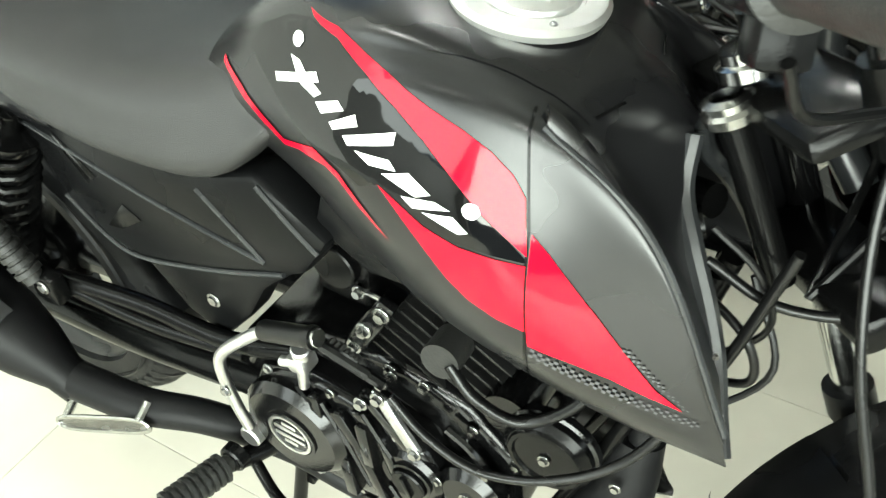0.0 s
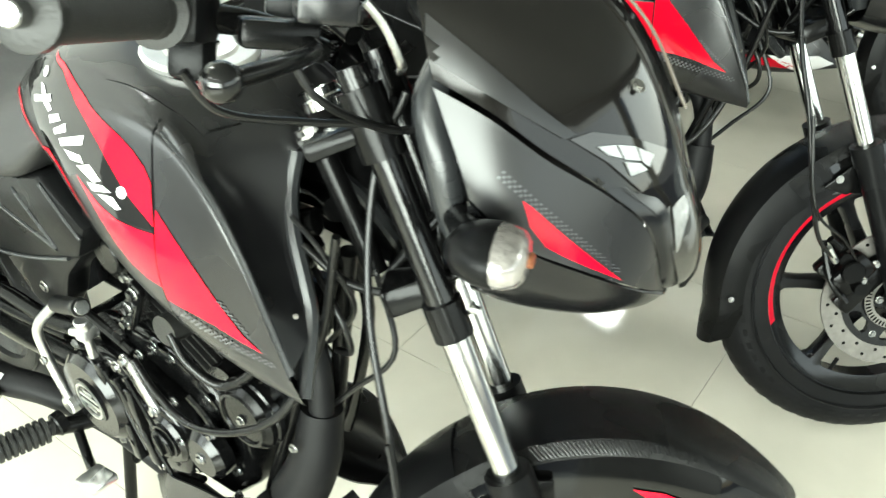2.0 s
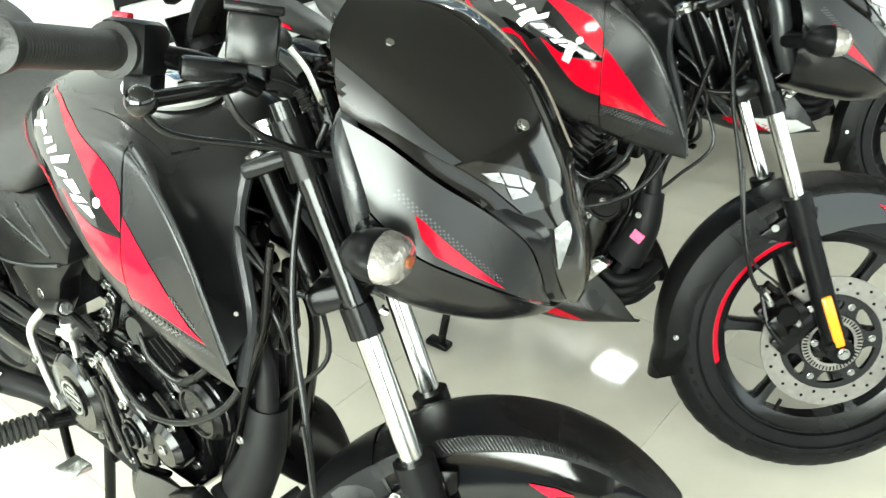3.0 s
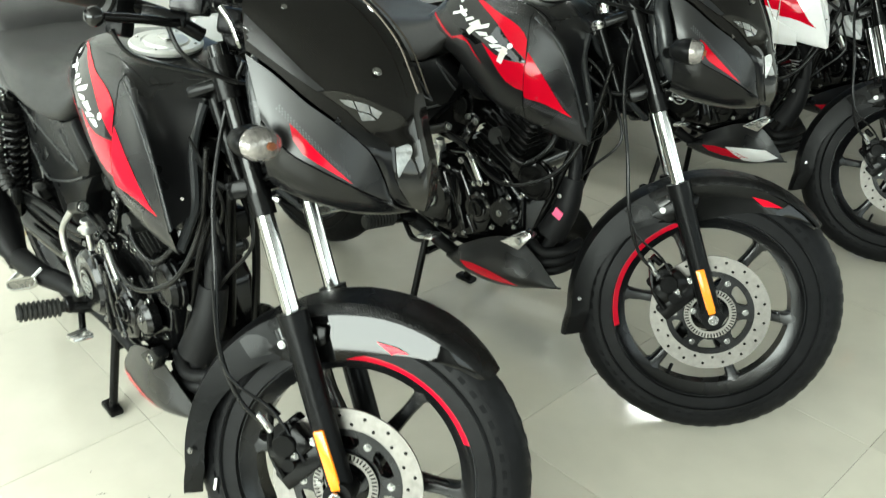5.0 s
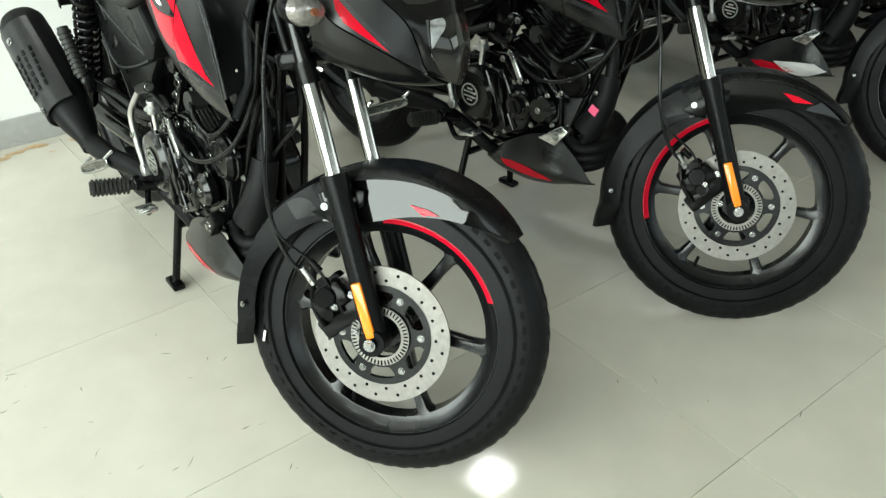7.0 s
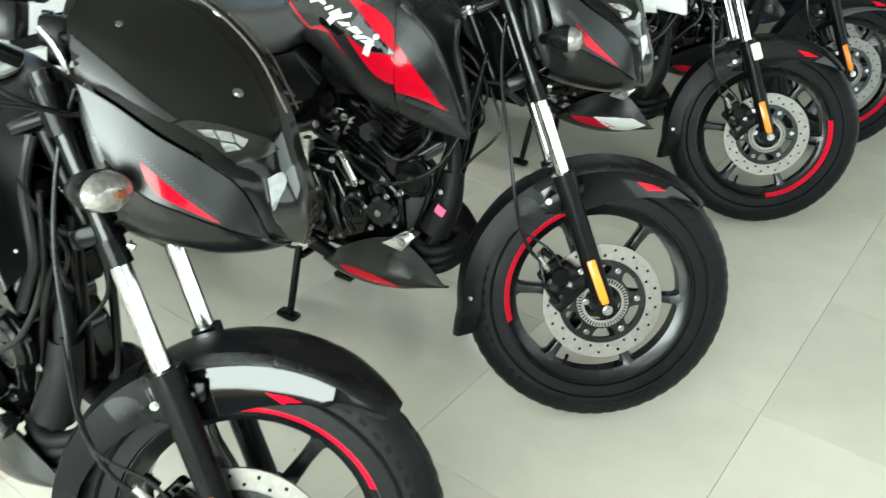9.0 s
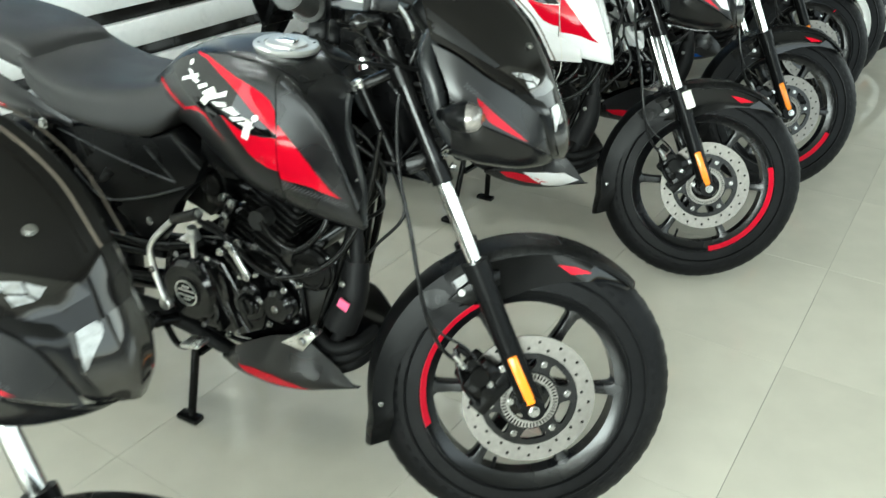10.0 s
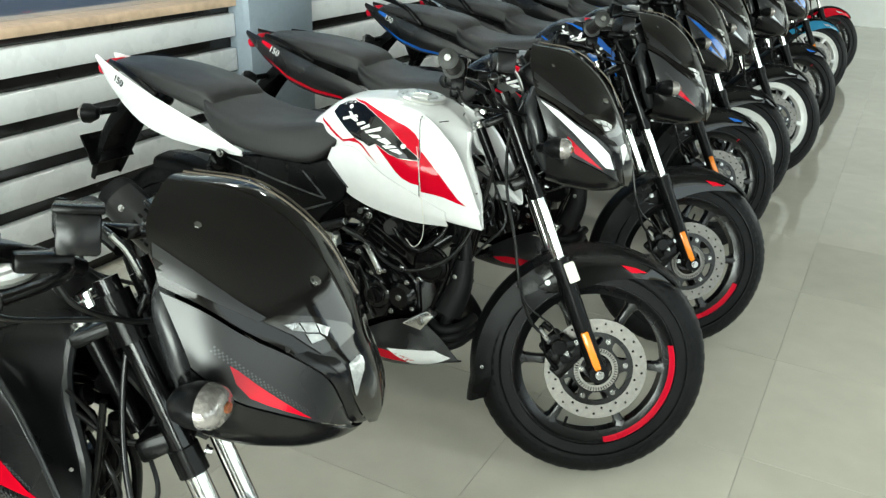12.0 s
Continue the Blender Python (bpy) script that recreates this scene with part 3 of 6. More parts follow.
    for s in (-1, 1):
        tube([leg(0.880, 0.095 * s), leg(0.938, 0.095 * s)], 0.022, sides=20, bm=top)
    yoke = part("upper_yoke", top, PLASTIC_D, bike, turned=True)
    part("stem_nut", lathe([(0, 0.0001), (0, 0.024), (0.010, 0.024), (0.012, 0.019), (0.020, 0.019), (0.020, 0.009), (0.010, 0.008), (0.010, 0.0001)], leg(0.904, 0, -0.058), HEAD, 24), CHROME, yoke, "bright steering stem nut", turned=True)
    # steering head
    foot = Vector((TRAIL, 0, 0))
    h = lambda z: foot + HEAD * (z / HEAD.z)
    part("steering_head", tube([h(0.735), h(0.872)], 0.0125, sides=24), PLASTIC_D, bike)
    races = lathe([(0, 0.013), (0, 0.020), (0.008, 0.022), (0.011, 0.019), (0.017, 0.020), (0.020, 0.013)], h(0.868), HEAD, 28)
    part("bearing_race", races, ZINC, bike, "bright steering bearing race")
    # mudguard
    fender(bike, st)
    size_by(1.022)
    cowl(bike, st)
    bars(bike, st)
    size_by(1.0)


def fender(bike, st):
    def sheet(a0, a1, n, r_of, half_of, drop_of, crown=0.012):
        rows = []
        for i in range(n + 1):
            f = i / n
            a = a0 + (a1 - a0) * f
            hw, r, drop = half_of(f), r_of(f), drop_of(f)
            row = []
            for j in range(17):
                s = -1 + 2 * j / 16
                k = abs(s)
                if k < 0.5:
                    y, rr = 0.90 * k / 0.5, r - crown * (k / 0.5) ** 2
                else:
                    q = (k - 0.5) / 0.5
                    y, rr = 0.90 + 0.10 * math.sin(q * 1.57), r - crown - (drop - crown) * q
                row.append(AXLE + Vector((rr * math.cos(a), hw * math.copysign(y, s), rr * math.sin(a))))
            rows.append(row)
        b = bmesh.new()
        grid(b, rows)
        bmesh.ops.recalc_face_normals(b, faces=b.faces)
        bmesh.ops.solidify(b, geom=b.faces[:], thickness=0.003)
        return b

    def edge(f):
        """Distance of the skirt's lower edge from the axle, from the tip (0) back to the fork (1)."""
        stops = (0.284, 0.272, 0.255, 0.238, 0.224, 0.212, 0.206, 0.212, 0.232)
        k = min(int(f * 8), 7)
        return stops[k] + (stops[k + 1] - stops[k]) * (f * 8 - k)

    def round_tip(f):
        return 0.030 + 0.033 * min(1, f * 4.5) ** 0.5

    def shell_r(f):
        return 0.3035 + 0.006 * math.sin(f * 3.1)

    front = sheet(radians(50), radians(130), 40, shell_r, round_tip, lambda f: shell_r(f) - edge(f))
    skin = skin_of(front)
    fob = part("front_mudguard", front, GLOSS if st["gloss_guard"] else st["guard"], bike, "glossy front mudguard", turned=True)
    back2 = sheet(radians(126), radians(140), 8, lambda f: 0.3085, lambda f: 0.0645, lambda f: 0.070 - 0.022 * f)
    part("guard_rear", back2, PLASTIC_D if st["gloss_guard"] else st["guard"], fob, "dark rear part of the mudguard", turned=True)
    back = sheet(radians(127), radians(203), 30, lambda f: 0.311 + 0.006 * f + 0.022 * max(0, f - 0.86) / 0.14, lambda f: 0.0655 - 0.012 * f - 0.018 * max(0, f - 0.85) / 0.15, lambda f: 0.078 - 0.026 * min(1, f * 1.8))
    flap = part("rear_flap", back, PLASTIC, fob, "matt black mudguard flap", turned=True)
    for s in (-1, 1):
        part("bolt", bolt((-0.286, s * 0.0600, 0.270), 0.0048, 0.005, (-0.3, s, 0)), ZINC, flap, turned=True)
    crest = sheet(radians(49), radians(128), 32, lambda f: shell_r(f) + 0.0042, lambda f: round_tip(f) + 0.0018, lambda f: 0.016 + 0.012 * min(1, f * 1.6), 0.0095)
    crest_skin = skin_of(crest)
    crob = part("crest", crest, CREST, fob, "textured matt black crest", turned=True)
    for s in (-1, 1):
        ridges = bmesh.new()
        for k in range(40):
            a = radians(110 - 34 * k / 39)
            quad = [(r * math.cos(q), AXLE.z + r * math.sin(q)) for r, q in ((0.2885, a - 0.012), (0.2885, a - 0.0175), (0.3025, a + 0.0165), (0.3025, a + 0.0220))]
            merge(ridges, film(quad, crest_skin, 0.0010, 2, s))
        tagged(part("ridging", ridges, CHINBLACK, crob, "fine slanted ridges", turned=True), kind="stuff")
    for s in (-1, 1):
        part("guard_flash", film([(0.032, 0.566), (0.066, 0.563), (0.100, 0.553), (0.060, 0.549)] if not st["decal"] else [(0.006, 0.546), (0.040, 0.545), (0.084, 0.533), (0.044, 0.527)], skin, 0.0024, 5, s), st["flash"], fob, "coloured mudguard flash", turned=True)
        br = slab([(-0.172, 0.488), (-0.112, 0.548), (-0.078, 0.552), (-0.074, 0.524), (-0.128, 0.478)], s * 0.0665, s * 0.0725, 0.003)
        part("guard_bracket", br, PLASTIC_D, fob, turned=True)
        for q in ((-0.097, 0.530), (-0.147, 0.505)):
            part("bolt", bolt((q[0], s * 0.0722, q[1]), 0.0062, 0.007, (0, s, 0)), ZINC, fob, turned=True)
    if st["wrap"]:
        part("wrapping", box(leg(0.545, -0.124, 0.018), (0.027, 0.010, 0.052), turn=Matrix.Rotation(-RAKE, 3, "Y"), bevel=0.004), TAPE, bike, "white foam wrapping on the fork", turned=True)


def cowl(bike, st):
    c0 = [(-0.232, 0, 1.062), (-0.14, 0, 1.054), (-0.060, 0, 1.000), (-0.008, 0, 0.925), (0.018, 0, 0.862)]
    c1 = [(-0.246, -0.060, 1.054), (-0.15, -0.055, 1.038), (-0.070, -0.051, 0.982), (-0.018, -0.048, 0.905), (0.010, -0.040, 0.852)]
    c2 = [(-0.254, -0.130, 1.012), (-0.175, -0.124, 0.988), (-0.095, -0.101, 0.945), (-0.042, -0.086, 0.884), (-0.005, -0.070, 0.840)]
    c2b = [(-0.246, -0.145, 0.978), (-0.184, -0.144, 0.950), (-0.122, -0.131, 0.912), (-0.064, -0.110, 0.870), (-0.022, -0.088, 0.834)]
    c3 = [(-0.234, -0.149, 0.938), (-0.186, -0.149, 0.917), (-0.137, -0.141, 0.888), (-0.084, -0.126, 0.860), (-0.040, -0.107, 0.831)]
    shell = rails([c0, c1, c2, c2b, c3], 30, 24, 0.003)
    skin = skin_of(shell)
    cob = part("headlamp_cowl", shell, SMOKE, bike, "smoked gloss screen over the headlamp", turned=True)
    for s in (-1, 1):
        edge = [(p[0] + 0.003, s * (abs(q[1]) * 0.72), (p[2] + q[2]) / 2 + 0.006) for p, q in zip(c0, c1)]
        part("screen_edge", tube(edge[:4], 0.0016, 40, 8), SCREEN_EDGE, cob, "clear moulded edge of the screen", turned=True)
    s0 = [(-0.233, -0.151, 0.932), (-0.185, -0.151, 0.911), (-0.136, -0.144, 0.882), (-0.083, -0.130, 0.856), (-0.042, -0.112, 0.828), (-0.022, -0.094, 0.795), (-0.010, -0.074, 0.766)]
    s1 = [(-0.205, -0.152, 0.870), (-0.172, -0.154, 0.848), (-0.136, -0.150, 0.828), (-0.092, -0.137, 0.810), (-0.052, -0.119, 0.791), (-0.024, -0.098, 0.774), (-0.006, -0.074, 0.760)]
    s2 = [(-0.196, -0.150, 0.846), (-0.165, -0.153, 0.822), (-0.138, -0.151, 0.806), (-0.100, -0.142, 0.793), (-0.056, -0.122, 0.777), (-0.026, -0.098, 0.765), (-0.004, -0.073, 0.757)]
    b0 = [(p[0], p[1] * 0.985, p[2] - 0.0012) for p in s2]
    b1 = [(-0.190, -0.132, 0.795), (-0.158, -0.135, 0.778), (-0.122, -0.130, 0.765), (-0.080, -0.113, 0.754), (-0.040, -0.090, 0.748), (-0.014, -0.067, 0.747), (0.003, -0.045, 0.748)]
    b2 = [(-0.184, -0.100, 0.752), (-0.150, -0.102, 0.744), (-0.108, -0.094, 0.737), (-0.062, -0.078, 0.733), (-0.022, -0.055, 0.736), (-0.002, -0.038, 0.740), (0.010, -0.022, 0.744)]
    b3 = [(-0.184, -0.030, 0.748), (-0.150, -0.030, 0.738), (-0.108, -0.028, 0.731), (-0.062, -0.022, 0.729), (-0.022, -0.014, 0.733), (0.000, -0.008, 0.738), (0.014, -0.002, 0.743)]
    chin = rails([b0, b1, b2, b3], 30, 16, 0.003)
    part("cowl_chin", chin, CHINBLACK, cob, "dark satin chin panel under the cowl", turned=True)
    g0 = [(-0.083, -0.128, 0.859), (-0.041, -0.110, 0.830), (-0.021, -0.091, 0.797), (-0.008, -0.072, 0.764), (0.004, -0.046, 0.750), (0.012, -0.006, 0.743)]
    g1 = [(-0.050, -0.097, 0.862), (-0.019, -0.087, 0.838), (-0.011, -0.086, 0.812), (-0.001, -0.076, 0.784), (0.015, -0.044, 0.756), (0.031, -0.005, 0.745)]
    part("lamp_surround", rails([g0, [((p[0] + q[0]) / 2, (p[1] + q[1]) / 2 - 0.003, (p[2] + q[2]) / 2) for p, q in zip(g0, g1)], g1], 26, 8, 0.003), CHINBLACK, cob, "black surround of the headlamp", turned=True)

    def shrunk(poly):
        return [(x / 1.022, z / 1.022) for x, z in poly]
    for s in (-1, 1):
        side = rails([[(p[0], p[1] * -s, p[2]) for p in line] for line in (s0, s1, s2)], 34, 16, 0.003, False)
        sk2 = skin_of(side)
        sob = part("cowl_side", side, st["cowl"], cob, "satin cowl side panel", turned=True)
        part("cowl_flash", film(shrunk([(-0.156, 0.868), (-0.147, 0.863), (-0.124, 0.845), (-0.098, 0.826), (-0.074, 0.809), (-0.057, 0.797), (-0.086, 0.809), (-0.112, 0.820), (-0.131, 0.829), (-0.147, 0.846)]), sk2, 0.0008, 5, s), st["flash"], sob, "coloured cowl flash", turned=True)
        tagged(part("dotted_edge", dots((-0.176 / 1.022, 0.888 / 1.022), (-0.062 / 1.022, 0.806 / 1.022), 48, 0.0028, sk2, s, 3), DOTS, sob, turned=True), kind="stuff")
        if st["cowl_film"]:
            part("cowl_film", film(shrunk([(-0.228, 0.944), (-0.180, 0.922), (-0.132, 0.892), (-0.082, 0.864), (-0.045, 0.836), (-0.026, 0.800), (-0.050, 0.802), (-0.090, 0.834), (-0.140, 0.876), (-0.198, 0.920)]), sk2, 0.0012, 5, s), st["cowl_film"], sob, "pale cowl film", turned=True)
        part("cowl_stripe", film(shrunk([(-0.250, 1.008), (-0.246, 0.975), (-0.189, 0.948), (-0.128, 0.919), (-0.119, 0.923), (-0.154, 0.945), (-0.202, 0.978)]), skin, 0.0030, 5, s), st["cowl"], cob, "satin strip along the screen", turned=True)
        lamp = part("pilot_lens", film(shrunk([(-0.123, 0.919), (-0.104, 0.925), (-0.069, 0.921), (-0.020, 0.906), (-0.008, 0.893), (-0.028, 0.879), (-0.050, 0.874), (-0.086, 0.900)]), skin, 0.0022, 6, s), LAMP_SMOKE, cob, "smoked pilot lamp lens", turned=True)
        for quad in ([(-0.099, 0.913), (-0.082, 0.914), (-0.074, 0.903), (-0.088, 0.906)], [(-0.080, 0.914), (-0.062, 0.912), (-0.056, 0.900), (-0.072, 0.902)], [(-0.060, 0.911), (-0.043, 0.904), (-0.046, 0.894), (-0.054, 0.899)], [(-0.072, 0.900), (-0.056, 0.898), (-0.048, 0.892), (-0.064, 0.888)]):
            part("facet", film(shrunk(quad), skin, 0.0036, 3, s), REFLECT, lamp, "bright lamp facet", turned=True)
        part("bright_strip", film(shrunk([(-0.096, 0.889), (-0.080, 0.877), (-0.062, 0.858), (-0.070, 0.861), (-0.086, 0.874)]), skin, 0.0030, 4, s), GLOSS, cob, turned=True)
        for p in ((-0.200, -0.116, 1.003), (-0.061, -0.077, 0.940)):
            part("screen_bolt", bolt((p[0], p[1] * -s, p[2] + 0.001), 0.0065, 0.005, (0.35, 0.62 * s, 0.7)), ZINC, cob, turned=True)
    # headlamp behind a clear front
    l0 = [(0.019, 0, 0.862), (0.038, 0, 0.815), (0.042, 0, 0.775), (0.033, 0, 0.742)]
    l1 = [(0.009, -0.042, 0.853), (0.026, -0.046, 0.806), (0.035, -0.032, 0.770), (0.033, -0.014, 0.744)]
    l2 = [(-0.019, -0.086, 0.838), (-0.007, -0.083, 0.802), (0.008, -0.064, 0.770), (0.021, -0.036, 0.748)]
    front = rails([l0, l1, l2], 16, 12, 0.002)
    sk3 = skin_of(front)
    hob = part("headlamp", front, LAMP_SMOKE, cob, "headlamp behind a clear smoked lens", turned=True)
    for s in (-1, 1):
        for quad in ([(-0.014, 0.838), (0.000, 0.846), (0.007, 0.832), (0.002, 0.812), (-0.002, 0.796), (-0.007, 0.812)],):
            part("reflector", film(quad, sk3, 0.0016, 3, s, smooth=14), REFLECT, hob, "bright headlamp reflector", turned=True)
    # stalk lamps
    for s in (-1, 1):
        y = 0.112 * s
        mid = Vector((-0.176, 0.207 * s, 0.820))
        way = Vector((0.955, 0.28 * s, 0.06)).normalized()
        st_bm = bmesh.new()
        tube([(-0.205, y * 0.85, 0.818), (-0.196, y * 1.25, 0.819), (-0.186, y * 1.62, 0.820)], 0.014, 8, 14, st_bm)
        lathe([(-0.032, 0.0001), (-0.030, 0.012), (-0.022, 0.023), (-0.008, 0.0295), (0.004, 0.0308), (0.006, 0.0300)], mid, way, 28, st_bm)
        lens = lathe([(0.005, 0.0298), (0.013, 0.0292), (0.021, 0.0255), (0.026, 0.0180), (0.028, 0.0001)], mid, way, 28)
        bulb = disc(mid + way * 0.0242, 0.0072, 0.006, way, 14)
        for piece in (st_bm, lens, bulb):
            for v in piece.verts:
                off = v.co - mid
                if off.length < 0.040 and abs(v.co.y) > abs(y) * 1.50:
                    v.co = mid + Vector((off.x * 1.10, off.y * 1.38, off.z * 0.80))
        ind = part("indicator", st_bm, PLASTIC, bike, "black stalk indicator with a clear lens", turned=True)
        part("lens", lens, LENS_W, ind, "clear lens over an amber bulb", turned=True)
        part("bulb", bulb, AMBER_D, ind, turned=True)
    # inner cowl and dials
    inner = bmesh.new()
    box((-0.225, 0, 0.985), (0.06, 0.16, 0.075), inner, Matrix.Rotation(radians(-40), 3, "Y"), 0.014)
    dials = part("instrument_pod", inner, PLASTIC, bike, "black instrument pod", turned=True)
    part("dial_glass", box((-0.252, 0, 1.006), (0.006, 0.13, 0.055), turn=Matrix.Rotation(radians(-40), 3, "Y"), bevel=0.002), DARKGLASS, dials, turned=True)
    for s in (-1, 1):
        part("cowl_stay", tube([(-0.225, 0.080 * s, 0.950), (-0.236, 0.096 * s, 0.910), (-0.222, 0.104 * s, 0.866), (-0.205, 0.098 * s, 0.815), (-0.180, 0.080 * s, 0.772)], 0.0165, 18, 14), SATIN_GREY, cob, "satin grey curved cowl stay", turned=True)
    rear = [(-0.222, 0.138, 0.934), (-0.192, 0.142, 0.868), (-0.184, 0.142, 0.832), (-0.178, 0.094, 0.760)]
    panel = bmesh.new()
    grid(panel, [[(x + 0.012 * (1 - f * f), y * f, z) for f in (-1, -0.5, 0, 0.5, 1)] for x, y, z in rear])
    bmesh.ops.solidify(panel, geom=panel.faces[:], thickness=0.002)
    part("inner_panel", panel, PLASTIC_D, cob, "black panel behind the headlamp", turned=True)


def bars(bike, st):
    for s in (-1, 1):
        bar = tube([(-0.330, 0.095 * s, 0.945), (-0.372, 0.140 * s, 0.964), (-0.420, 0.200 * s, 0.970), (-0.445, 0.365 * s, 0.974)], 0.011, 24, 14)
        bob = part("handlebar", bar, PLASTIC_D, bike, "black clip-on handlebar", turned=True)
        d = Vector((-0.012, 0.130 * s, 0.004)).normalized()
        g0 = Vector((-0.426, 0.208 * s, 0.971))
        prof = [(0, 0.0001), (0, 0.024), (0.006, 0.025), (0.008, 0.018), (0.014, 0.0165)]
        for k in range(30):
            q = 0.016 + k * 0.0033
            prof += [(q, 0.0168), (q + 0.0008, 0.0172), (q + 0.0024, 0.0172), (q + 0.0032, 0.0168)]
        prof += [(0.118, 0.018), (0.122, 0.021), (0.128, 0.021), (0.130, 0.014), (0.130, 0.0001)]
        prof = [(q * 1.22, r) for q, r in prof]
        part("grip", lathe(prof, g0, d, 24), RUBBER_G, bob, "black rubber grip with fine rings", turned=True)
        part("bar_end", disc(g0 + d * 0.1586, 0.0075, 0.012, d, 18), ZINC if s < 0 else PLASTIC_D, bob, turned=True)
        pod = box((-0.420, 0.182 * s, 0.974), (0.050, 0.048, 0.050), turn=aim(d, (0, 0, 1)), bevel=0.010)
        pob = part("switch_pod", pod, PLASTIC, bob, "black switch housing", turned=True)
        part("switch_neck", box((-0.413, 0.176 * s, 0.940), (0.030, 0.030, 0.034), turn=aim(d), bevel=0.006), PLASTIC, pob, turned=True)
        part("switch_button", box((-0.434, 0.178 * s, 1.000), (0.012, 0.016, 0.008), turn=aim(d), bevel=0.002), RED_D if s < 0 else PLASTIC_D, pob, "small push button", turned=True)
        lv = bmesh.new()
        pts = [Vector((-0.330, 0.165 * s, 0.958)), Vector((-0.318, 0.200 * s, 0.955)), Vector((-0.320, 0.268 * s, 0.954)), Vector((-0.344, 0.338 * s, 0.947))]
        tube(pts, 0.0065, 20, 10, lv)
        lob = part("lever", lv, PLASTIC_D, bob, "black ball-ended lever", turned=True)
        ball = bmesh.new()
        bmesh.ops.create_uvsphere(ball, u_segments=16, v_segments=10, radius=0.0125, matrix=Matrix.Translation(pts[-1]))
        part("ball", ball, GLOSS, lob, turned=True)
        part("lever_clamp", box((-0.352, 0.168 * s, 0.962), (0.060, 0.036, 0.022), turn=Matrix.Rotation(radians(-25 * s), 3, "Z"), bevel=0.005), PLASTIC_D, lob, turned=True)
        if s < 0:
            tn = Matrix.Rotation(radians(14), 3, "Z")
            part("fluid_reservoir", box((-0.318, -0.160, 0.995), (0.046, 0.060, 0.046), turn=tn, bevel=0.005), CHINBLACK, bob, "black brake fluid reservoir", turned=True)
            part("reservoir_lid", box((-0.318, -0.160, 1.022), (0.052, 0.066, 0.009), turn=tn, bevel=0.002), PLASTIC_D, bob, turned=True)
            part("hose_union", tube([(-0.292, -0.128, 0.990), (-0.276, -0.122, 0.972), (-0.262, -0.115, 0.945), (-0.262, -0.106, 0.936)], 0.0042, 14, 8), ZINC, bob, "bare metal hose union", turned=True)
        part("control_cable", tube([(-0.345, 0.175 * s, 0.955), (-0.318, 0.165 * s, 0.915), (-0.27, 0.120 * s, 0.890), (-0.215, 0.085 * s, 0.885), (-0.20, 0.04 * s, 0.83), (-0.27, -0.03, 0.72)], 0.0036, 40, 8), CABLE, bob, turned=True)
        part("switch_lead", tube([(-0.415, 0.195 * s, 0.930), (-0.39, 0.175 * s, 0.900), (-0.33, 0.135 * s, 0.892), (-0.27, 0.10 * s, 0.890)], 0.0034, 28, 8), CABLE, bob, turned=True)


SCRIPT = (
    [(-0.681, 0.886), (-0.668, 0.885), (-0.652, 0.874), (-0.634, 0.866), (-0.641, 0.860), (-0.660, 0.865)],
    [(-0.694, 0.865), (-0.668, 0.874), (-0.645, 0.883), (-0.639, 0.875), (-0.665, 0.866), (-0.690, 0.857)],
    [(-0.643, 0.860), (-0.619, 0.870), (-0.610, 0.864), (-0.633, 0.853)],
    [(-0.625, 0.851), (-0.600, 0.867), (-0.594, 0.858), (-0.619, 0.846)],
    [(-0.611, 0.846), (-0.560, 0.867), (-0.559, 0.855), (-0.603, 0.839)],
    [(-0.598, 0.841), (-0.562, 0.845), (-0.553, 0.837), (-0.580, 0.833)],
    [(-0.571, 0.832), (-0.546, 0.842), (-0.521, 0.829), (-0.534, 0.822)],
    [(-0.551, 0.821), (-0.519, 0.827), (-0.504, 0.823), (-0.538, 0.813)],
    [(-0.532, 0.815), (-0.504, 0.821), (-0.487, 0.810), (-0.495, 0.806), (-0.513, 0.810)],
)


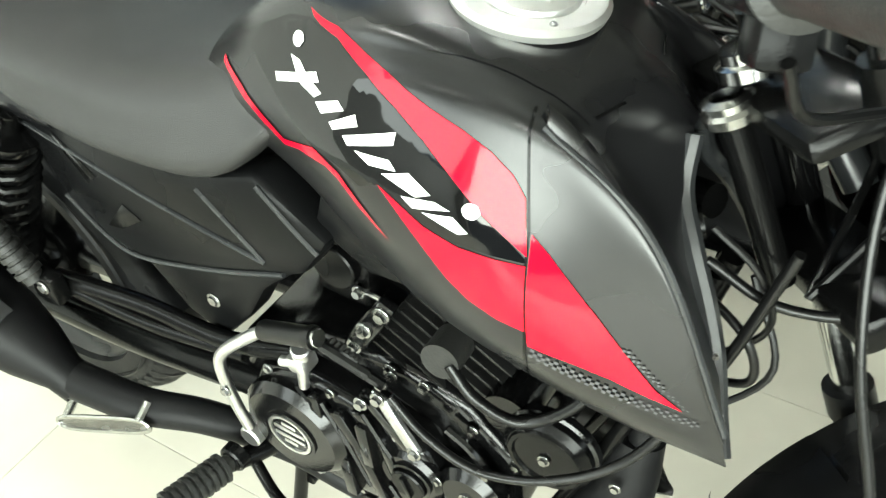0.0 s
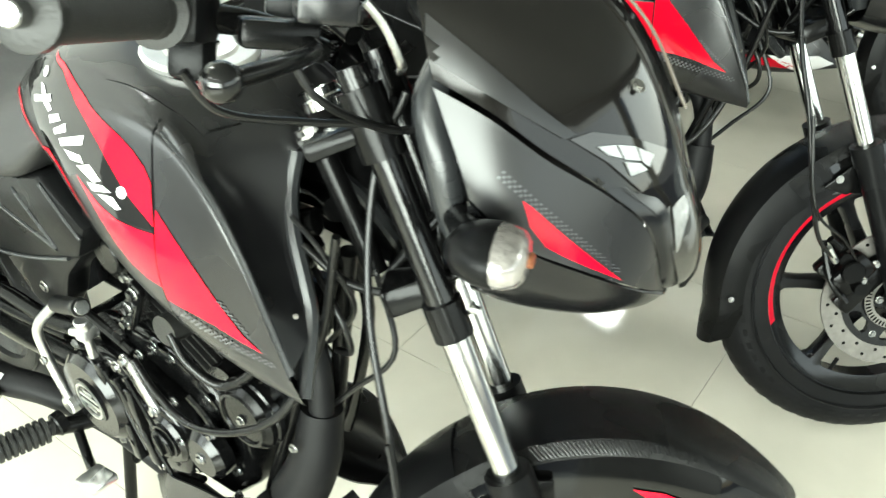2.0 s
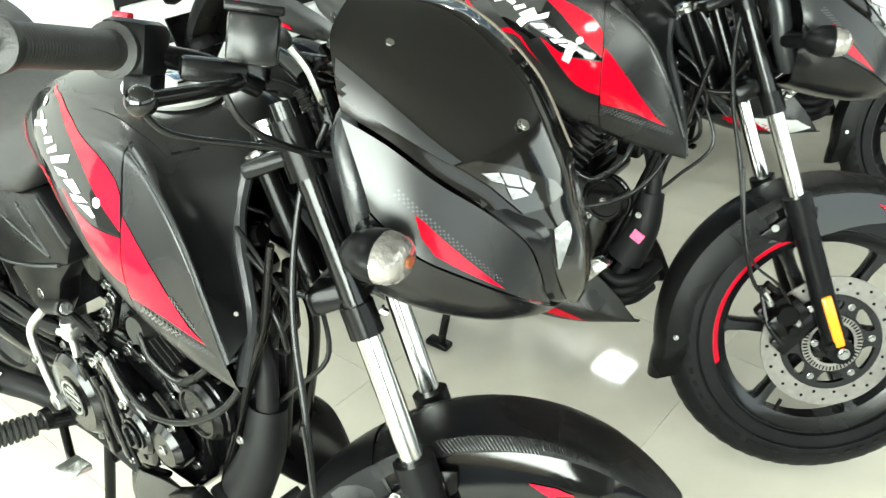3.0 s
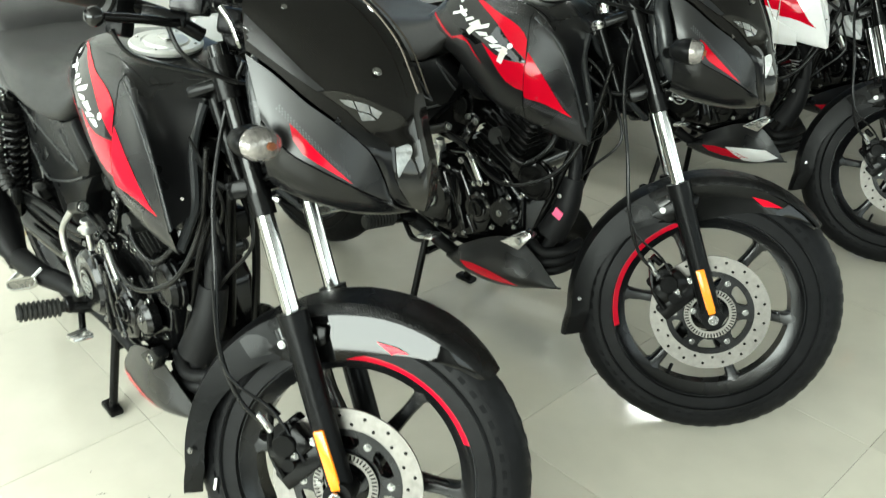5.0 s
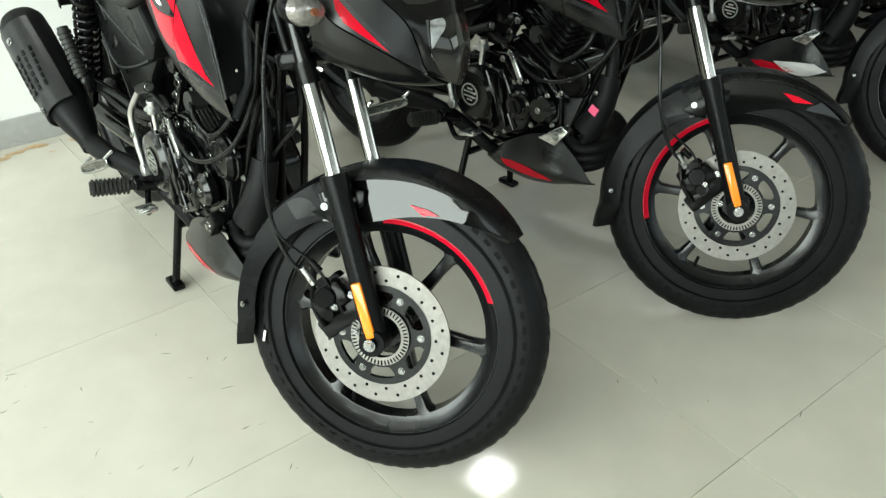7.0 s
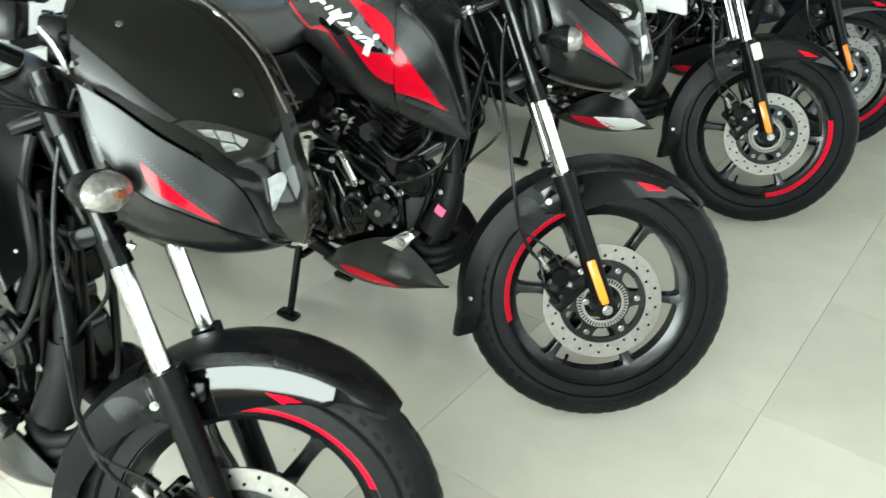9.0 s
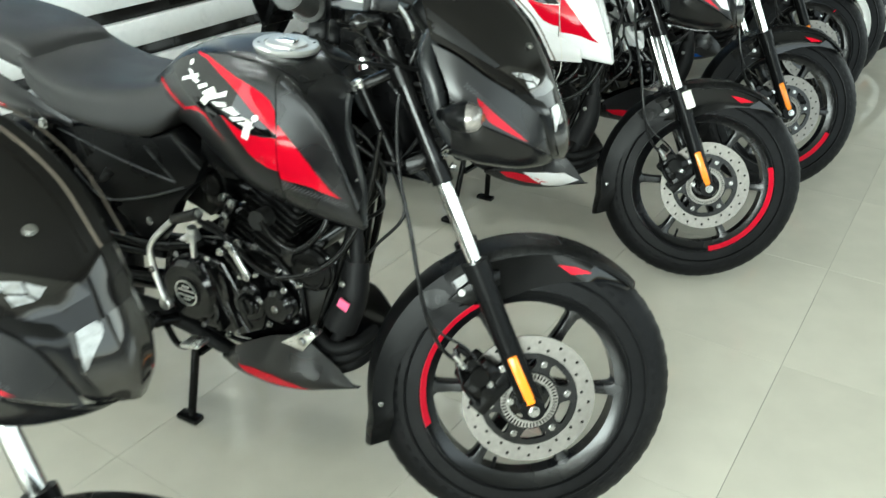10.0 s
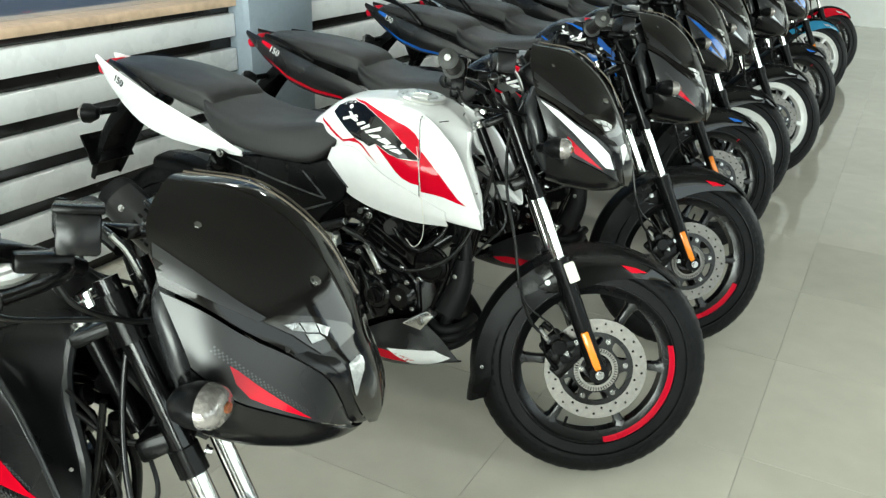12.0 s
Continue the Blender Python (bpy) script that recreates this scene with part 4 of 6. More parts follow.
def tank(bike, st):
    r0 = [(-0.800, 0, 0.858), (-0.725, 0, 0.908), (-0.632, 0, 0.928), (-0.545, 0, 0.927), (-0.465, 0, 0.912), (-0.410, 0, 0.882), (-0.378, 0, 0.856)]
    r1 = [(-0.800, -0.045, 0.853), (-0.725, -0.054, 0.902), (-0.632, -0.060, 0.924), (-0.545, -0.064, 0.923), (-0.465, -0.066, 0.907), (-0.412, -0.050, 0.871), (-0.374, -0.013, 0.850)]
    r2 = [(-0.800, -0.070, 0.843), (-0.725, -0.080, 0.891), (-0.632, -0.088, 0.917), (-0.547, -0.090, 0.918), (-0.466, -0.090, 0.903), (-0.405, -0.082, 0.850), (-0.352, -0.048, 0.785)]
    r2b = [(-0.800, -0.079, 0.836), (-0.722, -0.090, 0.881), (-0.630, -0.098, 0.906), (-0.547, -0.100, 0.909), (-0.462, -0.101, 0.896), (-0.378, -0.104, 0.832), (-0.308, -0.076, 0.708)]
    r3 = [(-0.800, -0.087, 0.827), (-0.720, -0.100, 0.868), (-0.630, -0.110, 0.890), (-0.545, -0.109, 0.900), (-0.455, -0.108, 0.890), (-0.362, -0.123, 0.834), (-0.281, -0.134, 0.690)]
    r3b = [(-0.797, -0.091, 0.819), (-0.717, -0.107, 0.855), (-0.627, -0.120, 0.872), (-0.542, -0.122, 0.884), (-0.453, -0.120, 0.874), (-0.361, -0.132, 0.818), (-0.279, -0.136, 0.682)]
    r4 = [(-0.795, -0.096, 0.808), (-0.710, -0.116, 0.832), (-0.620, -0.138, 0.834), (-0.530, -0.150, 0.816), (-0.445, -0.153, 0.784), (-0.358, -0.147, 0.726), (-0.274, -0.133, 0.662)]
    r5 = [(-0.785, -0.095, 0.796), (-0.695, -0.116, 0.794), (-0.612, -0.138, 0.776), (-0.530, -0.152, 0.748), (-0.445, -0.154, 0.714), (-0.358, -0.146, 0.682), (-0.272, -0.131, 0.654)]
    r6 = [(-0.760, -0.088, 0.783), (-0.675, -0.103, 0.750), (-0.600, -0.116, 0.708), (-0.530, -0.125, 0.678), (-0.445, -0.130, 0.662), (-0.358, -0.131, 0.652), (-0.273, -0.127, 0.647)]
    r7 = [(-0.760, -0.050, 0.783), (-0.675, -0.066, 0.752), (-0.600, -0.078, 0.714), (-0.530, -0.088, 0.684), (-0.445, -0.094, 0.668), (-0.358, -0.098, 0.660), (-0.280, -0.118, 0.650)]
    body = rails([r0, r1, r2, r2b, r3, r3b, r4, r5, r6, r7], 48, 54)
    skin = skin_of(body)
    tob = part("fuel_tank", body, st["body"], bike, st["tank_label"], smooth=50)
    if st["body"] is WHITE:
        p0 = [(-0.722, -0.118, 0.784), (-0.640, -0.140, 0.800), (-0.549, -0.1545, 0.752), (-0.451, -0.1585, 0.716), (-0.365, -0.1500, 0.682)]
        p1 = [(-0.746, -0.112, 0.728), (-0.667, -0.132, 0.732), (-0.569, -0.1500, 0.698), (-0.461, -0.1545, 0.675), (-0.365, -0.1470, 0.662)]
        p2 = [(-0.738, -0.098, 0.704), (-0.676, -0.116, 0.668), (-0.588, -0.1300, 0.646), (-0.471, -0.1350, 0.634), (-0.365, -0.1330, 0.640)]
        for s in (-1, 1):
            part("side_panel", rails([[(x, -s * y, z) for x, y, z in line] for line in (p0, p1, p2)], 30, 14, 0.004, False), WHITE, tob, "white panel under the tank", smooth=50)
    for s in (-1, 1):
        part("black_film", film([(-0.731, 0.873), (-0.721, 0.890), (-0.692, 0.904), (-0.668, 0.909), (-0.633, 0.904), (-0.598, 0.891), (-0.566, 0.878), (-0.537, 0.863), (-0.510, 0.845), (-0.484, 0.827), (-0.459, 0.813), (-0.443, 0.802), (-0.443, 0.800), (-0.474, 0.799), (-0.501, 0.798), (-0.527, 0.804), (-0.554, 0.816), (-0.569, 0.822), (-0.590, 0.812), (-0.612, 0.820), (-0.640, 0.824), (-0.665, 0.837), (-0.696, 0.854)], skin, 0.0006, 6, s), GLOSS, tob, "gloss black film", smooth=60)
        part("upper_flash", film([(-0.674, 0.912), (-0.636, 0.912), (-0.603, 0.903), (-0.572, 0.895), (-0.539, 0.886), (-0.509, 0.878), (-0.485, 0.869), (-0.466, 0.858), (-0.4535, 0.845), (-0.4435, 0.805), (-0.459, 0.814), (-0.484, 0.828), (-0.510, 0.846), (-0.537, 0.864), (-0.566, 0.879), (-0.598, 0.892), (-0.633, 0.905)], skin, 0.0010, 6, s), st["flash"], tob, "gloss coloured tank flash", smooth=60)
        part("lower_flash", film([(-0.571, 0.822), (-0.554, 0.815), (-0.527, 0.803), (-0.496, 0.797), (-0.469, 0.797), (-0.443, 0.798), (-0.4365, 0.740), (-0.460, 0.742), (-0.485, 0.750), (-0.505, 0.764), (-0.531, 0.788), (-0.553, 0.807)], skin, 0.0010, 6, s), st["flash"], tob, smooth=60)
        part("front_flash", film([(-0.4435, 0.822), (-0.429, 0.811), (-0.410, 0.794), (-0.385, 0.771), (-0.360, 0.745), (-0.335, 0.719), (-0.313, 0.704), (-0.337, 0.710), (-0.368, 0.719), (-0.394, 0.723), (-0.4335, 0.725)], skin, 0.0010, 6, s), st["flash"], tob, smooth=60)
        tagged(part("dot_film", dots((-0.430, 0.7175), (-0.300, 0.6935), 40, 0.0042, skin, s, 3), st["dot"], tob, "printed dotted edge"), kind="stuff")
        tagged(part("dot_film", dots((-0.362, 0.750), (-0.310, 0.7055), 26, 0.0026, skin, s, 2), st["dot"], tob), kind="stuff")
        part("tank_crease", film([(-0.560, 0.0965 * s), (-0.524, 0.092 * s), (-0.472, 0.0885 * s), (-0.432, 0.078 * s), (-0.432, 0.072 * s), (-0.472, 0.083 * s), (-0.524, 0.0895 * s)], skin, 0.0012, 5, s, "Z"), st["body"], tob, smooth=60)
        part("tank_seam", film([(-0.4330, 0.072 * s), (-0.4230, 0.040 * s), (-0.4212, 0.040 * s), (-0.4312, 0.072 * s)], skin, 0.0008, 4, s, "Z"), PLASTIC_D, tob)
        part("seam", film([(-0.4662, 0.898), (-0.4642, 0.898), (-0.4448, 0.822), (-0.4350, 0.735), (-0.4350, 0.672), (-0.4375, 0.672), (-0.4375, 0.735), (-0.4468, 0.822)], skin, 0.0007, 6, s), PLASTIC_D, tob)
        part("edge_line", film([(-0.768, 0.851), (-0.735, 0.839), (-0.706, 0.823), (-0.682, 0.812), (-0.641, 0.8245), (-0.612, 0.814), (-0.589, 0.794), (-0.561, 0.772), (-0.591, 0.790), (-0.613, 0.808), (-0.641, 0.819), (-0.682, 0.806), (-0.708, 0.816), (-0.738, 0.833), (-0.768, 0.846)], skin, 0.0012, 6, s), st["flash"], tob, smooth=60)
        # plain brush strokes in place of the maker's script
        for poly in SCRIPT:
            cx, cz = sum(p[0] for p in poly) / len(poly), sum(p[1] for p in poly) / len(poly)
            poly = [(cx + (x - cx) * 0.90 + (z - cz) * 0.10, cz + (z - cz) * 0.78) for x, z in poly]
            part("white_stroke", film(poly, skin, 0.0013, 4, s), FILMWHITE, tob, "white brush stroke", smooth=60)
        for x, z, r in ((-0.673, 0.894, 0.0065), (-0.490, 0.827, 0.0075)):
            part("badge", film([(x + r * math.cos(k * 1.047), z + r * 0.8 * math.sin(k * 1.047)) for k in range(6)], skin, 0.0016, 3, s, smooth=14), FILMWHITE, tob, "small white badge", smooth=60)
        if st["tape_on_tank"]:
            part("paper_tape", film([(-0.626, 0.838), (-0.596, 0.866), (-0.584, 0.856), (-0.612, 0.830)], skin, 0.0020, 4, s), TAPE, tob, "strip of pale masking tape", smooth=60)
            part("paper_tape", film([(-0.518, 0.790), (-0.508, 0.824), (-0.492, 0.820), (-0.502, 0.786)], skin, 0.0020, 4, s), TAPE, tob, "strip of pale masking tape", smooth=60)
    cap = lathe([(0, 0.0001), (0, 0.062), (0.006, 0.064), (0.010, 0.060), (0.010, 0.044), (0.0075, 0.043), (0.0075, 0.040), (0.012, 0.038), (0.0135, 0.030), (0.0135, 0.0001)], (-0.522, 0, 0.920), (0.10, 0, 1), 48)
    cob = part("fuel_cap", cap, CAPMETAL, tob, "satin metal fuel filler cap", smooth=30)
    part("lock_flap", box((-0.5207, 0, 0.9345), (0.044, 0.020, 0.006), bevel=0.0025), CHROME, cob)
    for k in range(4):
        a = math.pi / 4 + k * math.pi / 2
        part("cap_screw", bolt((-0.521 + 0.052 * math.cos(a), 0.052 * math.sin(a), 0.9295 - 0.005 * math.cos(a)), 0.003, 0.003, (0, 0, 1)), ZINC, cob)
    # shroud lips, creases and the stepped shoulder
    inner, outer = spline(r2[3:], 40), spline(r3[3:], 40)
    for s in (-1, 1):
        ridge = tube([(p.x + 0.001, p.y * -s, p.z) for p in spline(r3[4:], 24)], 0.0034, 40, 8)
        part("shroud_crease", ridge, st["lip"], tob, "rounded front crease of the tank shroud")
        rows = []
        for k in range(25):
            f = k / 24
            i = 13 + 15 * f
            a, b = outer[int(i)].lerp(outer[int(i) + 1], i - int(i)), inner[int(i)].lerp(inner[int(i) + 1], i - int(i))
            reach = 0.72 - 0.10 * f if f < 0.42 else 0.06 + 0.62 * max(0.0, 1 - (f - 0.42) / 0.26) ** 1.4
            row = []
            for j in range(9):
                q = reach * j / 8
                p = a.lerp(b, q) + Vector((0.75, -0.5, 0.4)) * (0.0065 * math.sin(3.14 * min(1, q / 1.0)) + 0.0030)
                row.append((p.x, p.y * -s, p.z))
            rows.append(row)
        shoulder = bmesh.new()
        grid(shoulder, rows)
        bmesh.ops.recalc_face_normals(shoulder, faces=shoulder.faces)
        bmesh.ops.solidify(shoulder, geom=shoulder.faces[:], thickness=0.003)
        part("tank_shoulder", shoulder, st["body"], tob, "stepped shoulder plate of the tank", smooth=50)
        lip = tube([(-0.376, 0.010 * s, 0.853), (-0.370, 0.030 * s, 0.816), (-0.350, 0.050 * s, 0.784), (-0.326, 0.064 * s, 0.742), (-0.308, 0.077 * s, 0.706), (-0.290, 0.106 * s, 0.672), (-0.278, 0.125 * s, 0.652)], 0.0085, 36, 8)
        part("shroud_lip", lip, st["lip"], tob, "raised edge of the tank shroud")
        part("shroud_screw", bolt((-0.306, 0.098 * s, 0.728), 0.0026, 0.003, (0.75, 0.5 * s, 0.3)), STEEL, tob)


def seat_and_tail(bike, st):
    a = [(-0.715, 0, 0.868), (-0.78, 0, 0.825), (-0.88, 0, 0.806), (-1.00, 0, 0.806), (-1.09, 0, 0.826), (-1.13, 0, 0.848)]
    b = [(-0.712, -0.070, 0.850), (-0.78, -0.095, 0.814), (-0.88, -0.115, 0.797), (-1.00, -0.122, 0.797), (-1.09, -0.118, 0.817), (-1.13, -0.110, 0.838)]
    c = [(-0.700, -0.100, 0.812), (-0.77, -0.126, 0.770), (-0.88, -0.142, 0.757), (-1.00, -0.142, 0.762), (-1.09, -0.130, 0.788), (-1.13, -0.118, 0.815)]
    d = [(-0.690, -0.106, 0.785), (-0.765, -0.124, 0.722), (-0.88, -0.136, 0.716), (-1.00, -0.132, 0.726), (-1.09, -0.122, 0.752), (-1.13, -0.112, 0.785)]
    e = [(-0.695, -0.020, 0.785), (-0.765, -0.020, 0.722), (-0.88, -0.02, 0.716), (-1.00, -0.02, 0.726), (-1.09, -0.02, 0.752), (-1.13, -0.02, 0.785)]
    part("rider_seat", rails([a, b, c, d, e], 26, 24), SEAT, bike, "black textured vinyl seat", smooth=60)
    a = [(-1.095, 0, 0.812), (-1.125, 0, 0.858), (-1.21, 0, 0.882), (-1.36, 0, 0.902), (-1.50, 0, 0.904), (-1.56, 0, 0.884)]
    b = [(-1.095, -0.085, 0.806), (-1.125, -0.096, 0.850), (-1.21, -0.100, 0.874), (-1.36, -0.094, 0.893), (-1.50, -0.070, 0.896), (-1.56, -0.04, 0.880)]
    c = [(-1.095, -0.100, 0.795), (-1.125, -0.114, 0.828), (-1.21, -0.117, 0.848), (-1.36, -0.108, 0.872), (-1.50, -0.080, 0.882), (-1.56, -0.045, 0.874)]
    d = [(-1.095, -0.092, 0.775), (-1.125, -0.105, 0.792), (-1.21, -0.107, 0.812), (-1.36, -0.098, 0.842), (-1.50, -0.070, 0.866), (-1.56, -0.04, 0.866)]
    e = [(-1.095, -0.01, 0.775), (-1.125, -0.01, 0.792), (-1.21, -0.01, 0.812), (-1.36, -0.01, 0.842), (-1.50, -0.01, 0.866), (-1.56, -0.01, 0.866)]
    part("pillion_seat", rails([a, b, c, d, e], 26, 22), SEAT, bike, "black textured vinyl pillion seat", smooth=60)
    # tail flanks
    t0 = [(-1.000, -0.122, 0.712), (-1.12, -0.130, 0.762), (-1.27, -0.126, 0.808), (-1.40, -0.108, 0.845), (-1.53, -0.074, 0.876), (-1.635, -0.034, 0.898)]
    t1 = [(-1.000, -0.125, 0.704), (-1.12, -0.138, 0.730), (-1.27, -0.136, 0.762), (-1.40, -0.117, 0.798), (-1.53, -0.081, 0.846), (-1.638, -0.038, 0.888)]
    t2 = [(-1.000, -0.122, 0.697), (-1.12, -0.132, 0.702), (-1.27, -0.128, 0.712), (-1.40, -0.109, 0.740), (-1.53, -0.075, 0.805), (-1.635, -0.035, 0.876)]
    flank = rails([t0, t1, t2], 26, 10, 0.004)
    sk = skin_of(flank)
    fob = part("tail_flank", flank, st["tail"], bike, "tapered tail side panels", smooth=60)
    for s in (-1, 1):
        if st["tail_line"]:
            part("tail_flash", film([(-1.18, 0.712), (-1.30, 0.722), (-1.42, 0.754), (-1.54, 0.822), (-1.42, 0.766), (-1.30, 0.734), (-1.19, 0.722)], sk, 0.0012, 5, s), st["flash"], fob)
            part("tail_flash", film([(-1.50, 0.846), (-1.55, 0.866), (-1.54, 0.874), (-1.485, 0.858)], sk, 0.0014, 5, s), st["flash"], fob)
    number(fob, st)
    part("tail_light", box((-1.605, 0, 0.862), (0.07, 0.070, 0.035), bevel=0.012, turn=Matrix.Rotation(radians(-25), 3, "Y")), RED_D, bike, "red tail lamp")
    rail = tube([(-1.30, -0.126, 0.835), (-1.38, -0.130, 0.905), (-1.52, -0.105, 0.940), (-1.55, 0, 0.945), (-1.52, 0.105, 0.940), (-1.38, 0.130, 0.905), (-1.30, 0.126, 0.835)], 0.010, 40, 12)
    if st["grab"]:
        part("grab_rail", rail, PLASTIC_D, bike, "black looped grab rail")
    else:
        rail.free()
        for s in (-1, 1):
            part("grab_handle", tube([(-1.30, 0.126 * s, 0.828), (-1.36, 0.128 * s, 0.858), (-1.46, 0.104 * s, 0.886), (-1.52, 0.082 * s, 0.892)], 0.0085, 16, 10), PLASTIC_D, bike, "black grab handle")
    guard = rails([[(-1.50, 0, 0.80), (-1.58, 0, 0.72), (-1.65, 0, 0.61), (-1.70, 0, 0.50)], [(-1.50, -0.055, 0.795), (-1.58, -0.060, 0.715), (-1.65, -0.060, 0.605), (-1.70, -0.05, 0.50)], [(-1.48, -0.065, 0.76), (-1.55, -0.070, 0.695), (-1.62, -0.068, 0.595), (-1.68, -0.055, 0.495)]], 14, 10, 0.004)
    gob = part("rear_mudguard", guard, PLASTIC, bike, "black rear mudguard")
    part("plate_holder", box((-1.668, 0, 0.60), (0.008, 0.17, 0.10), turn=Matrix.Rotation(radians(-25), 3, "Y"), bevel=0.003), PLASTIC_D, gob)
    for s in (-1, 1):
        b = tube([(-1.54, 0.06 * s, 0.745), (-1.55, 0.115 * s, 0.745)], 0.010, sides=12)
        lathe([(-0.026, 0.0001), (-0.022, 0.016), (0.0, 0.029), (0.018, 0.029)], (-1.55, 0.150 * s, 0.745), (-0.9, 0.42 * s, 0), 20, b)
        ind = part("rear_indicator", b, PLASTIC, bike, "black rear indicator")
        part("lens", lathe([(0.018, 0.028), (0.030, 0.020), (0.034, 0.0001)], (-1.55, 0.150 * s, 0.745), (-0.9, 0.42 * s, 0), 20), LENS_W, ind)


def number(parent, st):
    """The engine size lettered on the tail."""
    cu = bpy.data.curves.new("number", "FONT")
    cu.body, cu.size, cu.extrude, cu.align_x, cu.shear = "150", 0.034, 0.0006, "CENTER", 0.25
    tmp = bpy.data.objects.new("number", cu)
    me = bpy.data.meshes.new_from_object(tmp)
    bpy.data.objects.remove(tmp)
    me.materials.append(st["number"])
    ob = new("size_number", me)
    ob.parent = parent
    ob.matrix_basis = SET["size"] @ Matrix.Translation((-1.485, -0.0975, 0.834)) @ Matrix.Rotation(radians(-15), 4, "Z") @ Matrix.Rotation(radians(90), 4, "X") @ Matrix.Rotation(radians(-20), 4, "Z")
    tagged(ob, "engine size number on the tail")


def chassis(bike, st):
    for s in (-1, 1):
        y = s
        size_by(1.0)
        cover = slab([(-1.095, 0.705), (-0.985, 0.720), (-0.900, 0.724), (-0.800, 0.726), (-0.735, 0.752), (-0.655, 0.700), (-0.690, 0.645), (-0.717, 0.630), (-0.821, 0.588), (-0.937, 0.553), (-0.993, 0.560), (-1.051, 0.606), (-1.083, 0.688)], 0.075 * y, 0.121 * y, 0.009)
        cob = part("side_cover", cover, PLASTIC, bike, "black moulded side cover")
        lower = slab([(-0.690, 0.650), (-0.763, 0.579), (-0.795, 0.520), (-0.849, 0.456), (-0.905, 0.480), (-0.958, 0.540), (-0.985, 0.575), (-0.820, 0.610)], 0.070 * y, 0.109 * y, 0.007)
        part("lower_cover", lower, PLASTIC, cob)
        for pts in ([(-0.815, 0.706), (-0.7405, 0.6405)], [(-0.740, 0.6400), (-0.791, 0.646), (-0.867, 0.657), (-0.941, 0.670), (-1.080, 0.700)], [(-0.731, 0.741), (-0.694, 0.706), (-0.667, 0.684)], [(-0.717, 0.634), (-0.821, 0.592), (-0.937, 0.557), (-0.990, 0.563), (-1.047, 0.608)]):
            part("raised_edge", tube([(x, 0.1210 * y, z) for x, z in pts], 0.0030, 24, 8), SATIN_GREY, cob)
        part("vent_mesh", slab([(-1.027, 0.703), (-0.976, 0.660), (-0.995, 0.649), (-1.026, 0.688)], 0.1205 * y, 0.1225 * y, 0.001), PLASTIC_D, cob, "fine mesh vent")
        part("vent_mesh", slab([(-0.984, 0.588), (-0.944, 0.635), (-0.919, 0.621), (-0.960, 0.592)], 0.1205 * y, 0.1225 * y, 0.001), PLASTIC_D, cob)
        for k in range(9):
            part("vent_bar", tube([(-1.026 + 0.0055 * k, 0.1228 * y, 0.700 - 0.0048 * k), (-1.019 + 0.0048 * k, 0.1228 * y, 0.690 - 0.0044 * k)], 0.0010, sides=6), PLASTIC_D, cob)
        part("cover_screw", bolt((-0.850, 0.109 * y, 0.521), 0.009, 0.006, (0, y, 0)), ZINC, cob)
        size_by(1.02)
        tri = slab([(-0.655, 0.735), (-0.560, 0.660), (-0.610, 0.655), (-0.668, 0.690)], 0.06 * y, 0.104 * y, 0.006)
        part("tank_filler", tri, PLASTIC, bike, "black panel under the tank")
        # tubes
        part("frame_tube", tube([(-0.70, 0.10 * y, 0.485), (-0.817, 0.118 * y, 0.463), (-0.945, 0.126 * y, 0.464), (-1.068, 0.148 * y, 0.469)], 0.012, 20, 12), PLASTIC_D, bike, "black footrest bracket tube")
        part("frame_tube", tube([(-0.80, 0.11 * y, 0.44), (-0.93, 0.13 * y, 0.44), (-1.06, 0.15 * y, 0.465)], 0.010, 16, 10), PLASTIC_D, bike)
        part("swingarm", tube([(-0.80, 0.085 * y, 0.36), (-1.05, 0.095 * y, 0.325), (-1.36, 0.10 * y, 0.305)], 0.024, 16, 14), PLASTIC_D, bike, "black swingarm")
        prof = [(0, 0.0001), (0, 0.013), (0.008, 0.013)]
        for k in range(9):
            q = 0.010 + k * 0.0125
            prof += [(q, 0.0135), (q + 0.001, 0.0168), (q + 0.008, 0.0168), (q + 0.009, 0.0135)]
        prof += [(0.128, 0.014), (0.13, 0.0001)]
        foldpeg = lathe(prof, (-1.065, 0.175 * y, 0.487), (-0.52, 0.055 * y, 0.85), 14)
        pob = part("pillion_footrest", foldpeg, RUBBER_G, bike, "folded ribbed pillion footrest")
        part("peg_bracket", box((-1.056, 0.166 * y, 0.476), (0.042, 0.022, 0.042), bevel=0.004), PLASTIC_D, pob)
        part("bolt", bolt((-1.050, 0.178 * y, 0.484), 0.008, 0.006, (0, y, 0)), ZINC, pob)
        # shock absorber
        p0, p1 = Vector((-1.055, 0.128 * y, 0.705)), Vector((-1.235, 0.128 * y, 0.350))
        shock = tube([p0, p1], 0.012, sides=14)
        dd = (p1 - p0).normalized()
        lathe([(0.03, 0.0001), (0.03, 0.034), (0.042, 0.034), (0.06, 0.022), (0.12, 0.022)], p0, dd, 24, shock)
        lathe([(0.30, 0.0001), (0.30, 0.033), (0.31, 0.033), (0.34, 0.020), (0.39, 0.016)], p0, dd, 24, shock)
        sob = part("shock_absorber", shock, PLASTIC_D, bike, "black rear shock absorber")
        sd = dd.orthogonal().normalized()
        up = dd.cross(sd)
        coil = [p0 + dd * (0.045 + 0.26 * i / 108) + 0.029 * (math.cos(i * 0.62) * sd + math.sin(i * 0.62) * up) for i in range(109)]
        part("spring", tube(coil, 0.0048, 109, 7), PLASTIC_D, sob, "black coil spring")
        part("bolt", bolt(p0 + Vector((0, 0.020 * y, 0)), 0.011, 0.010, (0, y, 0)), ZINC, sob)
